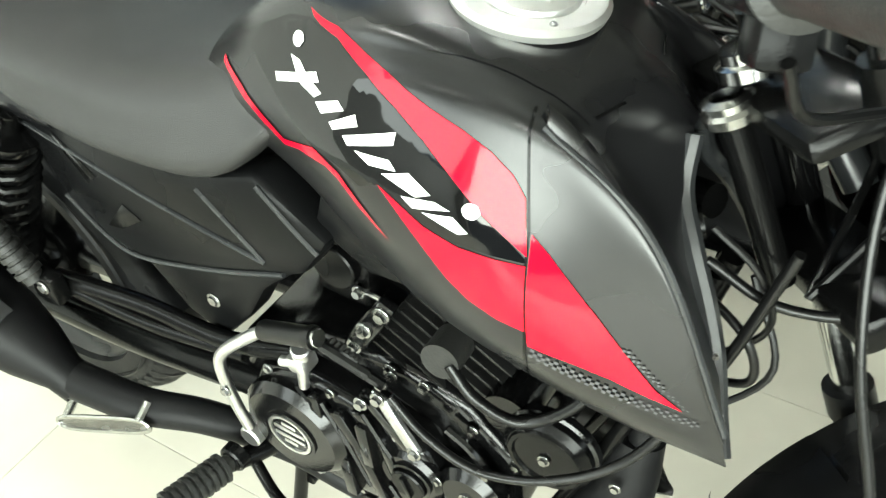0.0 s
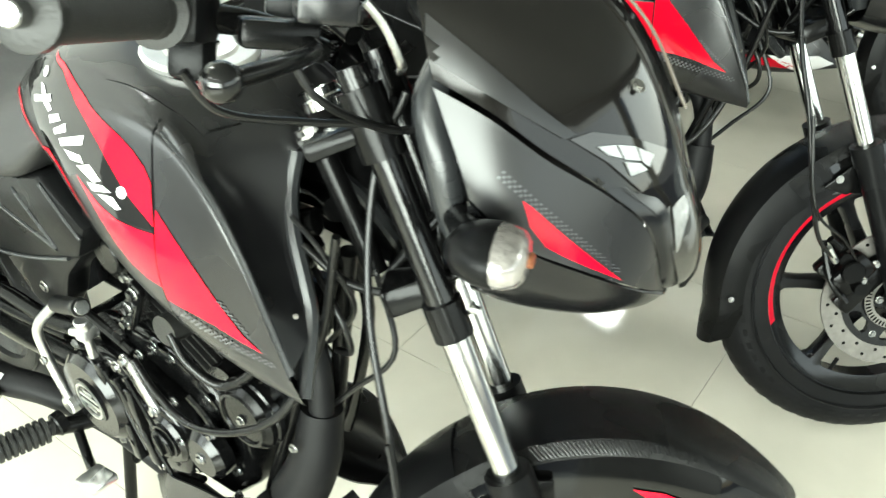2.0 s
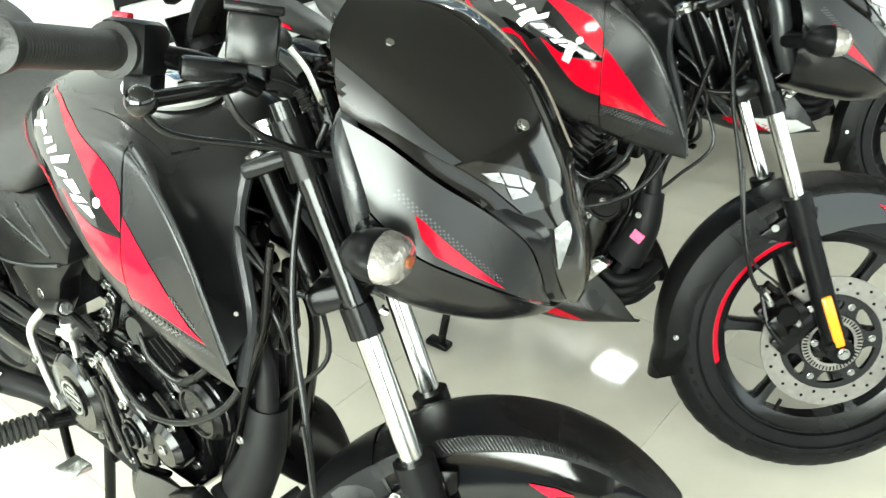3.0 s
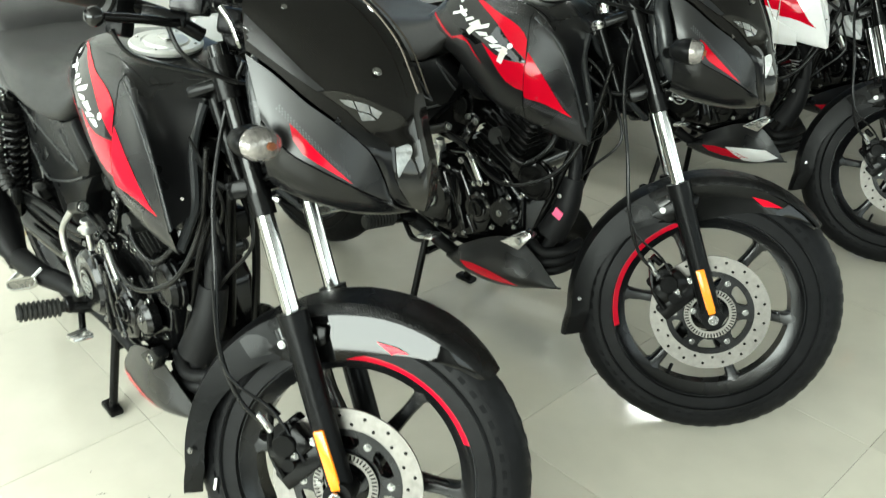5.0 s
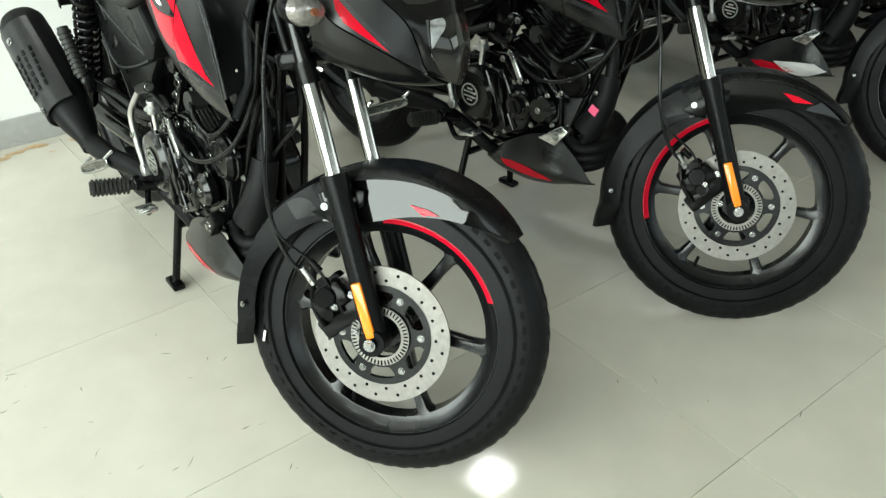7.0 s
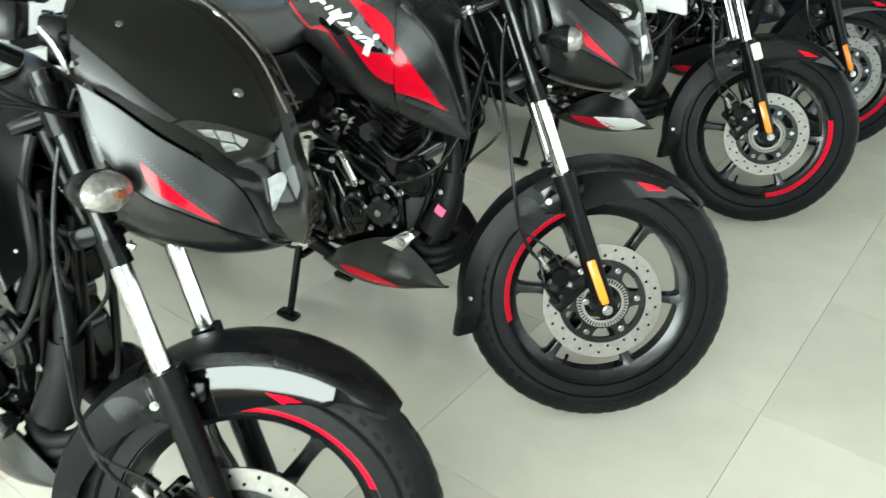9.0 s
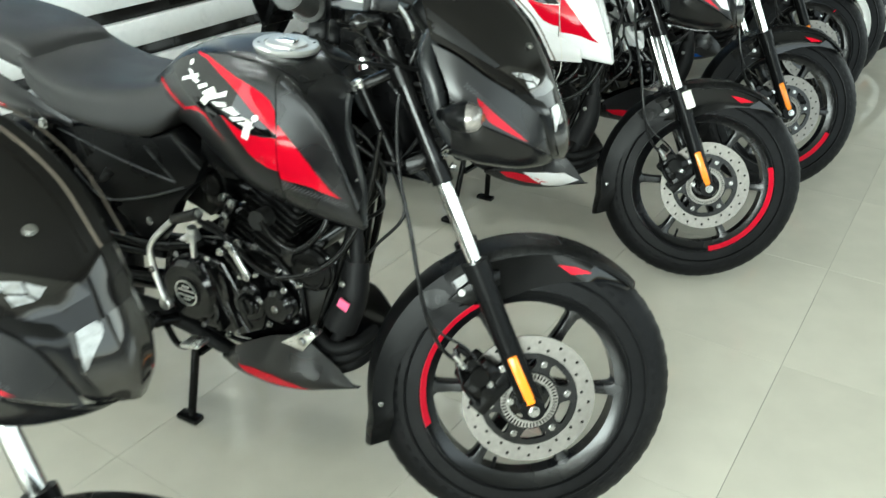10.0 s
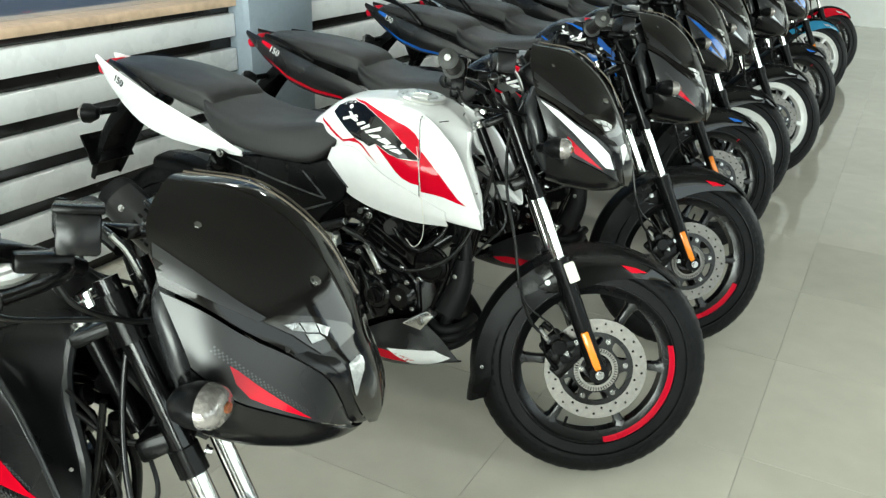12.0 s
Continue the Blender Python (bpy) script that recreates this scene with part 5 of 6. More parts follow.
        part("bolt", bolt(p1 + Vector((0, 0.020 * y, 0)), 0.009, 0.010, (0, y, 0)), ZINC, sob)
        # rider footrest
        q0, q1 = Vector((-0.797, 0.172 * y, 0.304)), Vector((-0.815, 0.268 * y, 0.314))
        d = (q1 - q0).normalized()
        prof = [(0, 0.0001), (0, 0.0125), (0.012, 0.0125)]
        for k in range(9):
            q = 0.014 + k * 0.0094
            prof += [(q, 0.0165), (q + 0.001, 0.0205), (q + 0.0062, 0.0205), (q + 0.0072, 0.0165)]
        prof += [(0.1, 0.016), (0.1, 0.0001)]
        peg = lathe(prof, q0, d, 10)
        pob = part("footrest", peg, RUBBER_G, bike, "ribbed rubber rider footrest")
        arm = tube([(-0.775, 0.125 * y, 0.295), (-0.785, 0.150 * y, 0.298), (-0.797, 0.175 * y, 0.304)], 0.013, 10, 12)
        disc((-0.797, 0.160 * y, 0.306), 0.019, 0.016, (0, y, 0), 18, arm)
        part("footrest_arm", arm, PLASTIC_D, pob)
        part("bolt", bolt((-0.797, 0.176 * y, 0.306), 0.0075, 0.006, (0, y, 0)), ZINC, pob)
        part("stand_leg", tube([(-0.762, 0.090 * y, 0.235), (-0.785, 0.122 * y, 0.010)], 0.0100, sides=12), PLASTIC_D, bike, "black stand leg")
        part("stand_foot", box((-0.790, 0.122 * y, 0.009), (0.062, 0.032, 0.016), bevel=0.005), PLASTIC_D, bike)
        part("frame_tube", tube([(-0.345, 0.015 * y, 0.765), (-0.42, 0.05 * y, 0.74), (-0.56, 0.08 * y, 0.70), (-0.74, 0.09 * y, 0.66)], 0.015, 20, 12), PLASTIC_D, bike, "black frame tube")
        part("frame_tube", tube([(-0.325, 0.012 * y, 0.715), (-0.345, 0.05 * y, 0.60), (-0.40, 0.07 * y, 0.42), (-0.43, 0.075 * y, 0.33)], 0.008, 20, 12), PLASTIC_D, bike)
    part("stand_cross", tube([(-0.755, -0.095, 0.19), (-0.755, 0.095, 0.19)], 0.010, sides=10), PLASTIC_D, bike)
    part("down_tube", tube([(-0.318, 0, 0.73), (-0.345, 0, 0.58), (-0.375, 0, 0.40)], 0.0105, 12, 14), PLASTIC_D, bike, "black frame down tube")
    # rear wheel
    rw = part("rear_wheel", wheel_mesh(REAR, 0.214, 0.044, 0.075), st["wheel"], bike, "cast alloy rear wheel")
    for k in range(6):
        part("spoke", spoke_mesh(REAR, 0.214, 0.075, k, 6), st["wheel"], rw)
    part("tyre", tyre_mesh(REAR, 0.214, 0.302, 0.057), RUBBER, rw, "black rear tyre")
    part("tread", tread_mesh(REAR, 0.302, 0.057), RUBBER, rw)
    part("drum_plate", lathe([(0.066, 0.0001), (0.066, 0.035), (0.058, 0.07), (0.04, 0.082), (0.0, 0.082)], REAR, (0, -1, 0), 36), PLASTIC_D, rw)
    part("axle_nut", bolt(REAR + Vector((0, -0.12, 0)), 0.012, 0.014), ZINC, rw)
    hug = rails([[(-0.98, 0, 0.36), (-1.03, 0, 0.48), (-1.13, 0, 0.575), (-1.28, 0, 0.625), (-1.40, 0, 0.625)], [(-0.985, -0.055, 0.36), (-1.035, -0.06, 0.475), (-1.135, -0.062, 0.568), (-1.28, -0.06, 0.617), (-1.40, -0.055, 0.617)], [(-1.01, -0.075, 0.36), (-1.055, -0.078, 0.46), (-1.145, -0.078, 0.54), (-1.28, -0.075, 0.588), (-1.40, -0.068, 0.59)]], 20, 10, 0.003)
    part("inner_mudguard", hug, PLASTIC, bike, "black inner mudguard over the rear tyre")


def engine(bike, st):
    case = slab([(-0.86, 0.335), (-0.83, 0.44), (-0.74, 0.495), (-0.62, 0.515), (-0.52, 0.50), (-0.455, 0.44), (-0.445, 0.34), (-0.50, 0.275), (-0.66, 0.255), (-0.80, 0.275)], -0.085, 0.10, 0.016, seg=3)
    eob = part("engine", case, ENGINE, bike, "black single-cylinder engine")
    cover = slab([(-0.795, 0.385), (-0.765, 0.455), (-0.70, 0.480), (-0.62, 0.472), (-0.545, 0.445), (-0.515, 0.395), (-0.530, 0.335), (-0.60, 0.300), (-0.70, 0.295), (-0.775, 0.325)], -0.126, -0.08, 0.012, seg=3)
    disc((-0.712, -0.118, 0.388), 0.072, 0.028, (0, -1, 0), 40, cover, 0.35)
    disc((-0.560, -0.118, 0.395), 0.040, 0.014, (0, -1, 0), 30, cover, 0.4)
    slab([(-0.66, 0.455), (-0.63, 0.405), (-0.60, 0.325), (-0.585, 0.33), (-0.612, 0.41), (-0.64, 0.46)], -0.138, -0.12, 0.004, cover)
    slab([(-0.63, 0.47), (-0.60, 0.44), (-0.575, 0.36), (-0.562, 0.365), (-0.585, 0.445), (-0.61, 0.475)], -0.135, -0.12, 0.004, cover)
    cv = part("clutch_cover", cover, ENGINE, eob, "glossy black clutch cover")
    emblem = lathe([(0.0, 0.0001), (0.0, 0.036), (0.003, 0.036), (0.003, 0.032), (0.0015, 0.031), (0.0015, 0.0001)], (-0.712, -0.1455, 0.388), (0, -1, 0), 36)
    em = part("round_emblem", emblem, ENGINE, cv, "round black maker's emblem with silver bars, plain")
    part("emblem_ring", lathe([(0.0, 0.0265), (0.0, 0.0305), (0.0038, 0.0305), (0.0038, 0.0265)], (-0.712, -0.1455, 0.388), (0, -1, 0), 36, closed=True), ALU, em)
    bars_bm = bmesh.new()
    for k, w in ((0.015, 0.020), (0.006, 0.044), (-0.006, 0.044), (-0.015, 0.020)):
        box((-0.712, -0.1480, 0.388 + k), (w, 0.002, 0.0052), bars_bm, None, 0.0008)
    part("emblem_bar", bars_bm, ALU, em)
    for p in ((-0.785, 0.395), (-0.748, 0.462), (-0.66, 0.474), (-0.575, 0.455), (-0.527, 0.41), (-0.60, 0.312), (-0.695, 0.303), (-0.768, 0.335)):
        part("case_screw", bolt((p[0], -0.126, p[1]), 0.0058, 0.006), ZINC, cv)
    cap = disc((-0.556, -0.130, 0.398), 0.021, 0.012, (0, -1, 0), 28)
    box((-0.556, -0.143, 0.398), (0.030, 0.006, 0.006), cap, Matrix.Rotation(radians(70), 3, "Y"), 0.0015)
    part("oil_cap", cap, PLASTIC_D, eob, "black oil filler cap")
    part("pulse_cover", disc((-0.492, -0.100, 0.402), 0.038, 0.026, (0, -1, 0), 32, None, 0.35), ENGINE, eob, "round glossy black cover")
    part("cover_bolt", bolt((-0.492, -0.126, 0.402), 0.0075, 0.006), ZINC, eob)
    part("oil_cap_ring", lathe([(0, 0.0215), (0, 0.0255), (0.004, 0.0255), (0.005, 0.0225), (0.004, 0.0215)], (-0.556, -0.131, 0.398), (0, -1, 0), 32), ENGINE, eob)
    part("starter_motor", tube([(-0.47, -0.085, 0.512), (-0.47, 0.075, 0.512)], 0.028, sides=24), ENGINE, eob, "black starter motor")
    for pts in ([(-0.745, 0.300), (-0.690, 0.276), (-0.610, 0.272), (-0.545, 0.298)], [(-0.800, 0.420), (-0.772, 0.468), (-0.715, 0.497), (-0.650, 0.500)], [(-0.530, 0.470), (-0.500, 0.452), (-0.478, 0.420)]):
        part("case_rib", tube([(x, -0.100, z) for x, z in pts], 0.0055, 20, 8), ENGINE, eob)
    for x, z in ((-0.640, 0.350), (-0.610, 0.430), (-0.672, 0.440)):
        part("case_web", slab([(x - 0.006, z - 0.040), (x + 0.010, z - 0.038), (x + 0.004, z + 0.030), (x - 0.012, z + 0.028)], -0.140, -0.120, 0.003), ENGINE, cv)
    for p in ((-0.505, -0.088, 0.470), (-0.452, -0.090, 0.452), (-0.600, -0.092, 0.505), (-0.560, -0.092, 0.512), (-0.725, -0.090, 0.492), (-0.470, -0.088, 0.360), (-0.480, -0.088, 0.305)):
        part("case_screw", bolt(p, 0.0062, 0.010), ZINC, eob)
    part("breather_pipe", tube([(-0.645, -0.080, 0.598), (-0.628, -0.090, 0.612), (-0.608, -0.092, 0.614), (-0.597, -0.088, 0.600)], 0.0030, 20, 8), ZINC, eob, "thin bare metal breather pipe")
    part("head_bracket", slab([(-0.660, 0.522), (-0.638, 0.566), (-0.606, 0.618), (-0.588, 0.610), (-0.606, 0.574), (-0.632, 0.528), (-0.648, 0.512)], -0.098, -0.086, 0.003), ENGINE, eob)
    for p in ((-0.641, 0.534), (-0.626, 0.566), (-0.602, 0.600)):
        part("head_bolt", bolt((p[0], -0.098, p[1]), 0.0085, 0.010), ZINC, eob, "bright hexagon bolt")
    prof = [(0, 0.0001), (0, 0.008)]
    for k in range(7):
        prof += [(0.003 + 0.0062 * k, 0.0105 - 0.0004 * k), (0.006 + 0.0062 * k, 0.0078 - 0.0003 * k)]
    prof += [(0.047, 0.006), (0.047, 0.0001)]
    part("cable_boot", lathe(prof, (-0.652, -0.126, 0.556), (0.96, 0.0, -0.20), 14), RUBBER_G, eob, "ribbed rubber cable boot")
    for p, r in (((-0.600, 0.512), 0.0065), ((-0.545, 0.462), 0.006), ((-0.700, 0.498), 0.006), ((-0.520, 0.352), 0.0065), ((-0.475, 0.445), 0.006), ((-0.640, 0.288), 0.006)):
        part("case_screw", bolt((p[0], -0.112, p[1]), r, 0.009), ZINC, eob)
    for x0, z0, x1, z1 in ((-0.668, 0.462, -0.640, 0.405), (-0.648, 0.430, -0.612, 0.345), (-0.612, 0.480, -0.580, 0.425), (-0.700, 0.470, -0.676, 0.440), (-0.585, 0.368, -0.562, 0.330)):
        part("case_web", tube([(x0, -0.134, z0), (x1, -0.134, z1)], 0.0035, sides=6), ENGINE, cv)
    # cylinder and fins, leaning forward
    tilt = Matrix.Rotation(radians(28), 3, "Y")
    base = Vector((-0.580, 0, 0.492))
    ax = tilt @ Vector((0, 0, 1))
    barrel = bmesh.new()
    box(base + ax * 0.085, (0.105, 0.120, 0.19), barrel, tilt, 0.012)
    box(base + ax * 0.205, (0.135, 0.135, 0.055), barrel, tilt, 0.016)
    disc(base + ax * 0.205 + Vector((0, -0.062, 0)), 0.034, 0.018, (0, -1, 0), 28, barrel, 0.4)
    cyl = part("cylinder", barrel, ENGINE, eob, "black finned cylinder")
    for k in range(12):
        w = 0.128 if k < 8 else 0.120
        fin = box(base + ax * (0.006 + 0.0165 * k), (w, 0.158 - 0.003 * k, 0.0052), turn=tilt, bevel=0.0018)
        part("fin", fin, FIN, cyl)
    plug = tube([base + ax * 0.10 + Vector((0.0, -0.075, 0)), base + ax * 0.105 + Vector((0.0, -0.110, 0))], 0.020, sides=20)
    pl = part("spark_plug_cap", plug, RUBBER_G, eob, "black rubber spark plug cap")
    part("ignition_lead", tube([base + ax * 0.105 + Vector((0.01, -0.108, 0)), base + ax * 0.085 + Vector((0.05, -0.112, -0.01)), base + ax * 0.075 + Vector((0.10, -0.10, -0.02)), base + ax * 0.105 + Vector((0.135, -0.08, 0.0)), base + ax * 0.17 + Vector((0.11, -0.05, 0))], 0.0062, 30, 12), CABLE, pl)
    # intake side
    carb = bmesh.new()
    tube([(-0.60, -0.02, 0.60), (-0.70, -0.02, 0.62), (-0.78, -0.02, 0.63)], 0.032, 10, 16, carb)
    box((-0.665, -0.045, 0.612), (0.070, 0.065, 0.085), carb, None, 0.010)
    disc((-0.665, -0.078, 0.625), 0.026, 0.012, (0, -1, 0), 20, carb)
    part("throttle_body", carb, PLASTIC_D, eob, "black throttle body")
    for p in ((-0.640, -0.082, 0.600), (-0.690, -0.082, 0.640), (-0.652, -0.084, 0.520), (-0.605, -0.088, 0.508), (-0.64, -0.085, 0.548)):
        part("hose_clip", bolt(p, 0.007, 0.010), ZINC, eob)
    # clutch arm and its cable
    arm = slab([(-0.590, 0.540), (-0.574, 0.536), (-0.535, 0.474), (-0.539, 0.465), (-0.549, 0.467), (-0.581, 0.518)], -0.144, -0.137, 0.0025)
    aob = part("clutch_arm", arm, ALU, eob, "bare aluminium clutch arm")
    part("arm_clamp", slab([(-0.613, 0.515), (-0.600, 0.521), (-0.548, 0.466), (-0.558, 0.454)], -0.140, -0.124, 0.004), ENGINE, aob)
    for p in ((-0.582, 0.533), (-0.542, 0.471), (-0.604, 0.512)):
        part("bolt", bolt((p[0], -0.143, p[1]), 0.0075, 0.008), ZINC, aob)
    part("clutch_cable", tube([(-0.585, -0.128, 0.535), (-0.66, -0.135, 0.565), (-0.60, -0.13, 0.545)], 0.006, 16, 8), CABLE, eob)
    part("clutch_cable", tube([(-0.572, -0.136, 0.535), (-0.53, -0.140, 0.505), (-0.47, -0.140, 0.490), (-0.40, -0.125, 0.510), (-0.34, -0.10, 0.560), (-0.30, -0.07, 0.66), (-0.27, -0.06, 0.80)], 0.0048, 50, 10), CABLE, eob)
    # kick lever
    kick = bmesh.new()
    tube([(-0.776, -0.148, 0.348), (-0.790, -0.151, 0.410), (-0.794, -0.153, 0.468), (-0.781, -0.151, 0.498), (-0.748, -0.147, 0.532), (-0.720, -0.144, 0.557)], 0.0070, 30, 12, kick)
    disc((-0.776, -0.130, 0.345), 0.015, 0.026, (0, -1, 0), 20, kick)
    kob = part("kick_lever", kick, ALU, bike, "bare aluminium folding kick lever")
    part("bolt", bolt((-0.790, -0.158, 0.430), 0.0070, 0.006), ZINC, kob)
    part("rubber_sleeve", lathe([(0, 0.0001), (0, 0.0105), (0.003, 0.0115), (0.066, 0.0115), (0.072, 0.0130), (0.078, 0.0120), (0.078, 0.0001)], (-0.721, -0.144, 0.557), (0.926, -0.02, 0.377), 18), CABLE, kob, "plain black rubber sleeve")
    part("end_disc", disc((-0.648, -0.1455, 0.587), 0.0095, 0.004, (0.926, 0, 0.377), 18), ZINC, kob)
    tap = bmesh.new()
    box((-0.684, -0.134, 0.522), (0.024, 0.026, 0.022), tap, Matrix.Rotation(radians(-12), 3, "Y"), 0.005)
    disc((-0.682, -0.134, 0.532), 0.011, 0.014, (0.1, -0.2, 0.97), 14, tap)
    tube([(-0.690, -0.140, 0.520), (-0.706, -0.142, 0.516)], 0.006, bm=tap, sides=10)
    tube([(-0.686, -0.134, 0.515), (-0.690, -0.132, 0.474)], 0.0062, bm=tap, sides=10)
    part("cable_stop", tap, ALU, eob, "bare metal cable stop")
    # brake pedal
    ped = bmesh.new()
    tube([(-0.785, -0.150, 0.285), (-0.745, -0.165, 0.262), (-0.700, -0.180, 0.275), (-0.672, -0.188, 0.300)], 0.0075, 16, 10, ped)
    pd = part("brake_pedal", ped, PLASTIC_D, bike, "black brake pedal")
    part("pedal_pad", box((-0.655, -0.196, 0.310), (0.052, 0.040, 0.012), turn=Matrix.Rotation(radians(-14), 3, "Y"), bevel=0.004), ALU, pd, "bright pedal pad")
    # horn
    horn = disc((-0.420, -0.085, 0.498), 0.047, 0.016, (0, -1, 0), 36, None, 0.4)
    lathe([(0.016, 0.040), (0.019, 0.038), (0.019, 0.034), (0.016, 0.032)], (-0.420, -0.085, 0.498), (0, -1, 0), 32, horn)
    hob = part("horn", horn, PLASTIC_D, bike, "round black horn")
    part("horn_rim", lathe([(0.002, 0.047), (0.0, 0.050), (-0.008, 0.050), (-0.010, 0.03)], (-0.420, -0.085, 0.498), (0, -1, 0), 36), ENGINE, hob)
    part("horn_nut", bolt((-0.420, -0.102, 0.498), 0.006, 0.006), ZINC, hob)
    # exhaust
    pipe = tube([(-0.450, -0.010, 0.640), (-0.375, -0.020, 0.600), (-0.345, -0.040, 0.520), (-0.352, -0.055, 0.420), (-0.400, -0.080, 0.300), (-0.50, -0.085, 0.228), (-0.64, -0.085, 0.216)], 0.0155, 50, 16)
    tube([(-0.64, -0.084, 0.216), (-0.70, -0.088, 0.232), (-0.77, -0.105, 0.272), (-0.86, -0.142, 0.312), (-0.95, -0.174, 0.316), (-1.058, -0.190, 0.320)], 0.0155, 40, 18, pipe, 0.027)
    xob = part("exhaust", pipe, MATT_EXH, bike, "matt black exhaust with a perforated shield")
    hg = part("header_guard", tube([(-0.350, -0.036, 0.510), (-0.350, -0.055, 0.440), (-0.372, -0.072, 0.372)], 0.026, 14, 22, None, 0.037), MATT_EXH, xob, "matt black header shield")
    part("bolt", bolt((-0.352, -0.084, 0.480), 0.0055, 0.006), ZINC, hg)
    tube_ribs = [[(-0.425 - 0.010 * k, -0.088, 0.346 - 0.027 * k), (-0.378 - 0.008 * k, -0.094, 0.328 - 0.027 * k), (-0.335 - 0.006 * k, -0.070, 0.338 - 0.027 * k), (-0.320 - 0.004 * k, -0.020, 0.350 - 0.027 * k)] for k in range(3)]
    for rib in tube_ribs:
        part("cooling_rib", tube(rib, 0.0135, 16, 12), MATT_EXH, xob)
    if st["tag"]:
        part("paper_tag", box((-0.345, -0.0945, 0.440), (0.024, 0.004, 0.022), turn=Matrix.Rotation(radians(25), 3, "Y"), bevel=0.001), PINK, hg, "small pink paper tag")
    a, b = Vector((-1.045, -0.190, 0.312)), Vector((-1.405, -0.223, 0.553))
    way = (b - a).normalized()
    L = (b - a).length
    can = lathe([(0.0, 0.027), (0.03, 0.028), (0.08, 0.044), (0.13, 0.054), (L * 0.55, 0.058), (L - 0.06, 0.060), (L - 0.015, 0.058), (L, 0.050), (L, 0.030), (L - 0.05, 0.028), (L - 0.05, 0.0001)], a, way, 40)
    part("silencer", can, MATT_EXH, xob, "matt black tapered silencer", smooth=30)
    right = way.cross(Vector((0, 0, 1))).normalized()
    if right.y > 0:
        right = -right
    upv = right.cross(way).normalized()
    if upv.z < 0:
        upv = -upv
    def shell_at(s, ang, lift=0.0):
        r = 0.0645 + lift
        return a + way * s + right * (r * math.cos(ang)) + upv * (r * math.sin(ang))
    shield = bmesh.new()
    grid(shield, [[shell_at(0.12 + (L - 0.16) * i / 20, radians(-62 + 150 * j / 14), 0.003 * math.sin(i / 20 * 3.14)) for j in range(15)] for i in range(21)])
    bmesh.ops.recalc_face_normals(shield, faces=shield.faces)
    bmesh.ops.solidify(shield, geom=shield.faces[:], thickness=0.0025)
    sh = part("heat_shield", shield, SHIELD, xob, "black heat shield with rows of slots", smooth=50)
    for i in range(6):
        for j in range(4):
            c = shell_at(0.185 + 0.0215 * i, radians(-4 + 19 * j + 1.5 * i), 0.0045)
            n = (c - a - way * way.dot(c - a)).normalized()
            m = Matrix((way, n.cross(way), n)).transposed()
            part("slot", box(c, (0.0155, 0.0085, 0.0022), None, m, 0.0009), PLASTIC_D, xob)
    for s, ang in ((0.135, 4), (L - 0.085, 24)):
        c = shell_at(s, radians(ang), 0.002)
        part("bolt", bolt(c, 0.009, 0.007, tuple(c - a - way * way.dot(c - a))), ZINC, sh)
    def loop_at(q, out=0.0):
        u, w = 0.100 * math.copysign(abs(math.cos(q)) ** 0.6, math.cos(q)), 0.013 * math.copysign(abs(math.sin(q)) ** 0.6, math.sin(q))
        return (-1.000 + u * 0.88 - w * 0.45, -0.208 - out + u * 0.12, 0.280 + u * 0.42 + w * 0.85)
    gob = part("pipe_guard", tube([loop_at(2 * math.pi * k / 24) for k in range(25)], 0.0034, 72, 8), GUARDZINC, xob, "bright wire pipe guard")
    strip = bmesh.new()
    rim = [loop_at(2 * math.pi * k / 24) for k in range(24)]
    strip.faces.new([strip.verts.new(q) for q in rim])
    bmesh.ops.solidify(strip, geom=strip.faces[:], thickness=0.002)
    part("guard_plate", strip, ZINC, gob)
    for q in (0.62, 2.2):
        p0, p1 = Vector(loop_at(q)), Vector(loop_at(q)) + Vector((0, 0.022, 0.016))
        part("guard_clip", tube([p0, p1], 0.006, sides=8), GUARDZINC, gob)
    # belly fairing
    size_by(1.0)
    b0 = [(-0.690, -0.092, 0.226), (-0.613, -0.120, 0.285), (-0.510, -0.134, 0.346), (-0.435, -0.132, 0.362), (-0.380, -0.122, 0.326), (-0.330, -0.102, 0.262)]
    b1 = [(-0.692, -0.104, 0.216), (-0.612, -0.140, 0.240), (-0.505, -0.153, 0.260), (-0.430, -0.149, 0.266), (-0.380, -0.134, 0.264), (-0.329, -0.105, 0.259)]
    b2 = [(-0.690, -0.096, 0.206), (-0.615, -0.120, 0.206), (-0.525, -0.126, 0.208), (-0.440, -0.120, 0.222), (-0.388, -0.112, 0.238), (-0.323, -0.100, 0.256)]
    b3 = [(-0.688, -0.060, 0.204), (-0.615, -0.066, 0.202), (-0.525, -0.068, 0.204), (-0.440, -0.070, 0.220), (-0.388, -0.080, 0.238), (-0.322, -0.092, 0.255)]
    belly = rails([b0, b1, b2, b3], 28, 20, 0.003)
    sk = skin_of(belly)
    bo = part("belly_fairing", belly, st["belly"], bike, st["belly_label"], smooth=50)
    for s in (-1, 1):
        part("belly_flash", film([(-0.612, 0.244), (-0.560, 0.257), (-0.500, 0.260), (-0.450, 0.254), (-0.420, 0.243), (-0.470, 0.236), (-0.530, 0.232), (-0.580, 0.233)], sk, 0.0012, 5, s), st["flash"], bo)
        if st["belly_film"]:
            part("belly_film", film([(-0.520, 0.266), (-0.440, 0.282), (-0.385, 0.288), (-0.345, 0.268), (-0.400, 0.240), (-0.450, 0.234)], sk, 0.0012, 5, s), st["belly_film"], bo, "white film on the fairing tip")
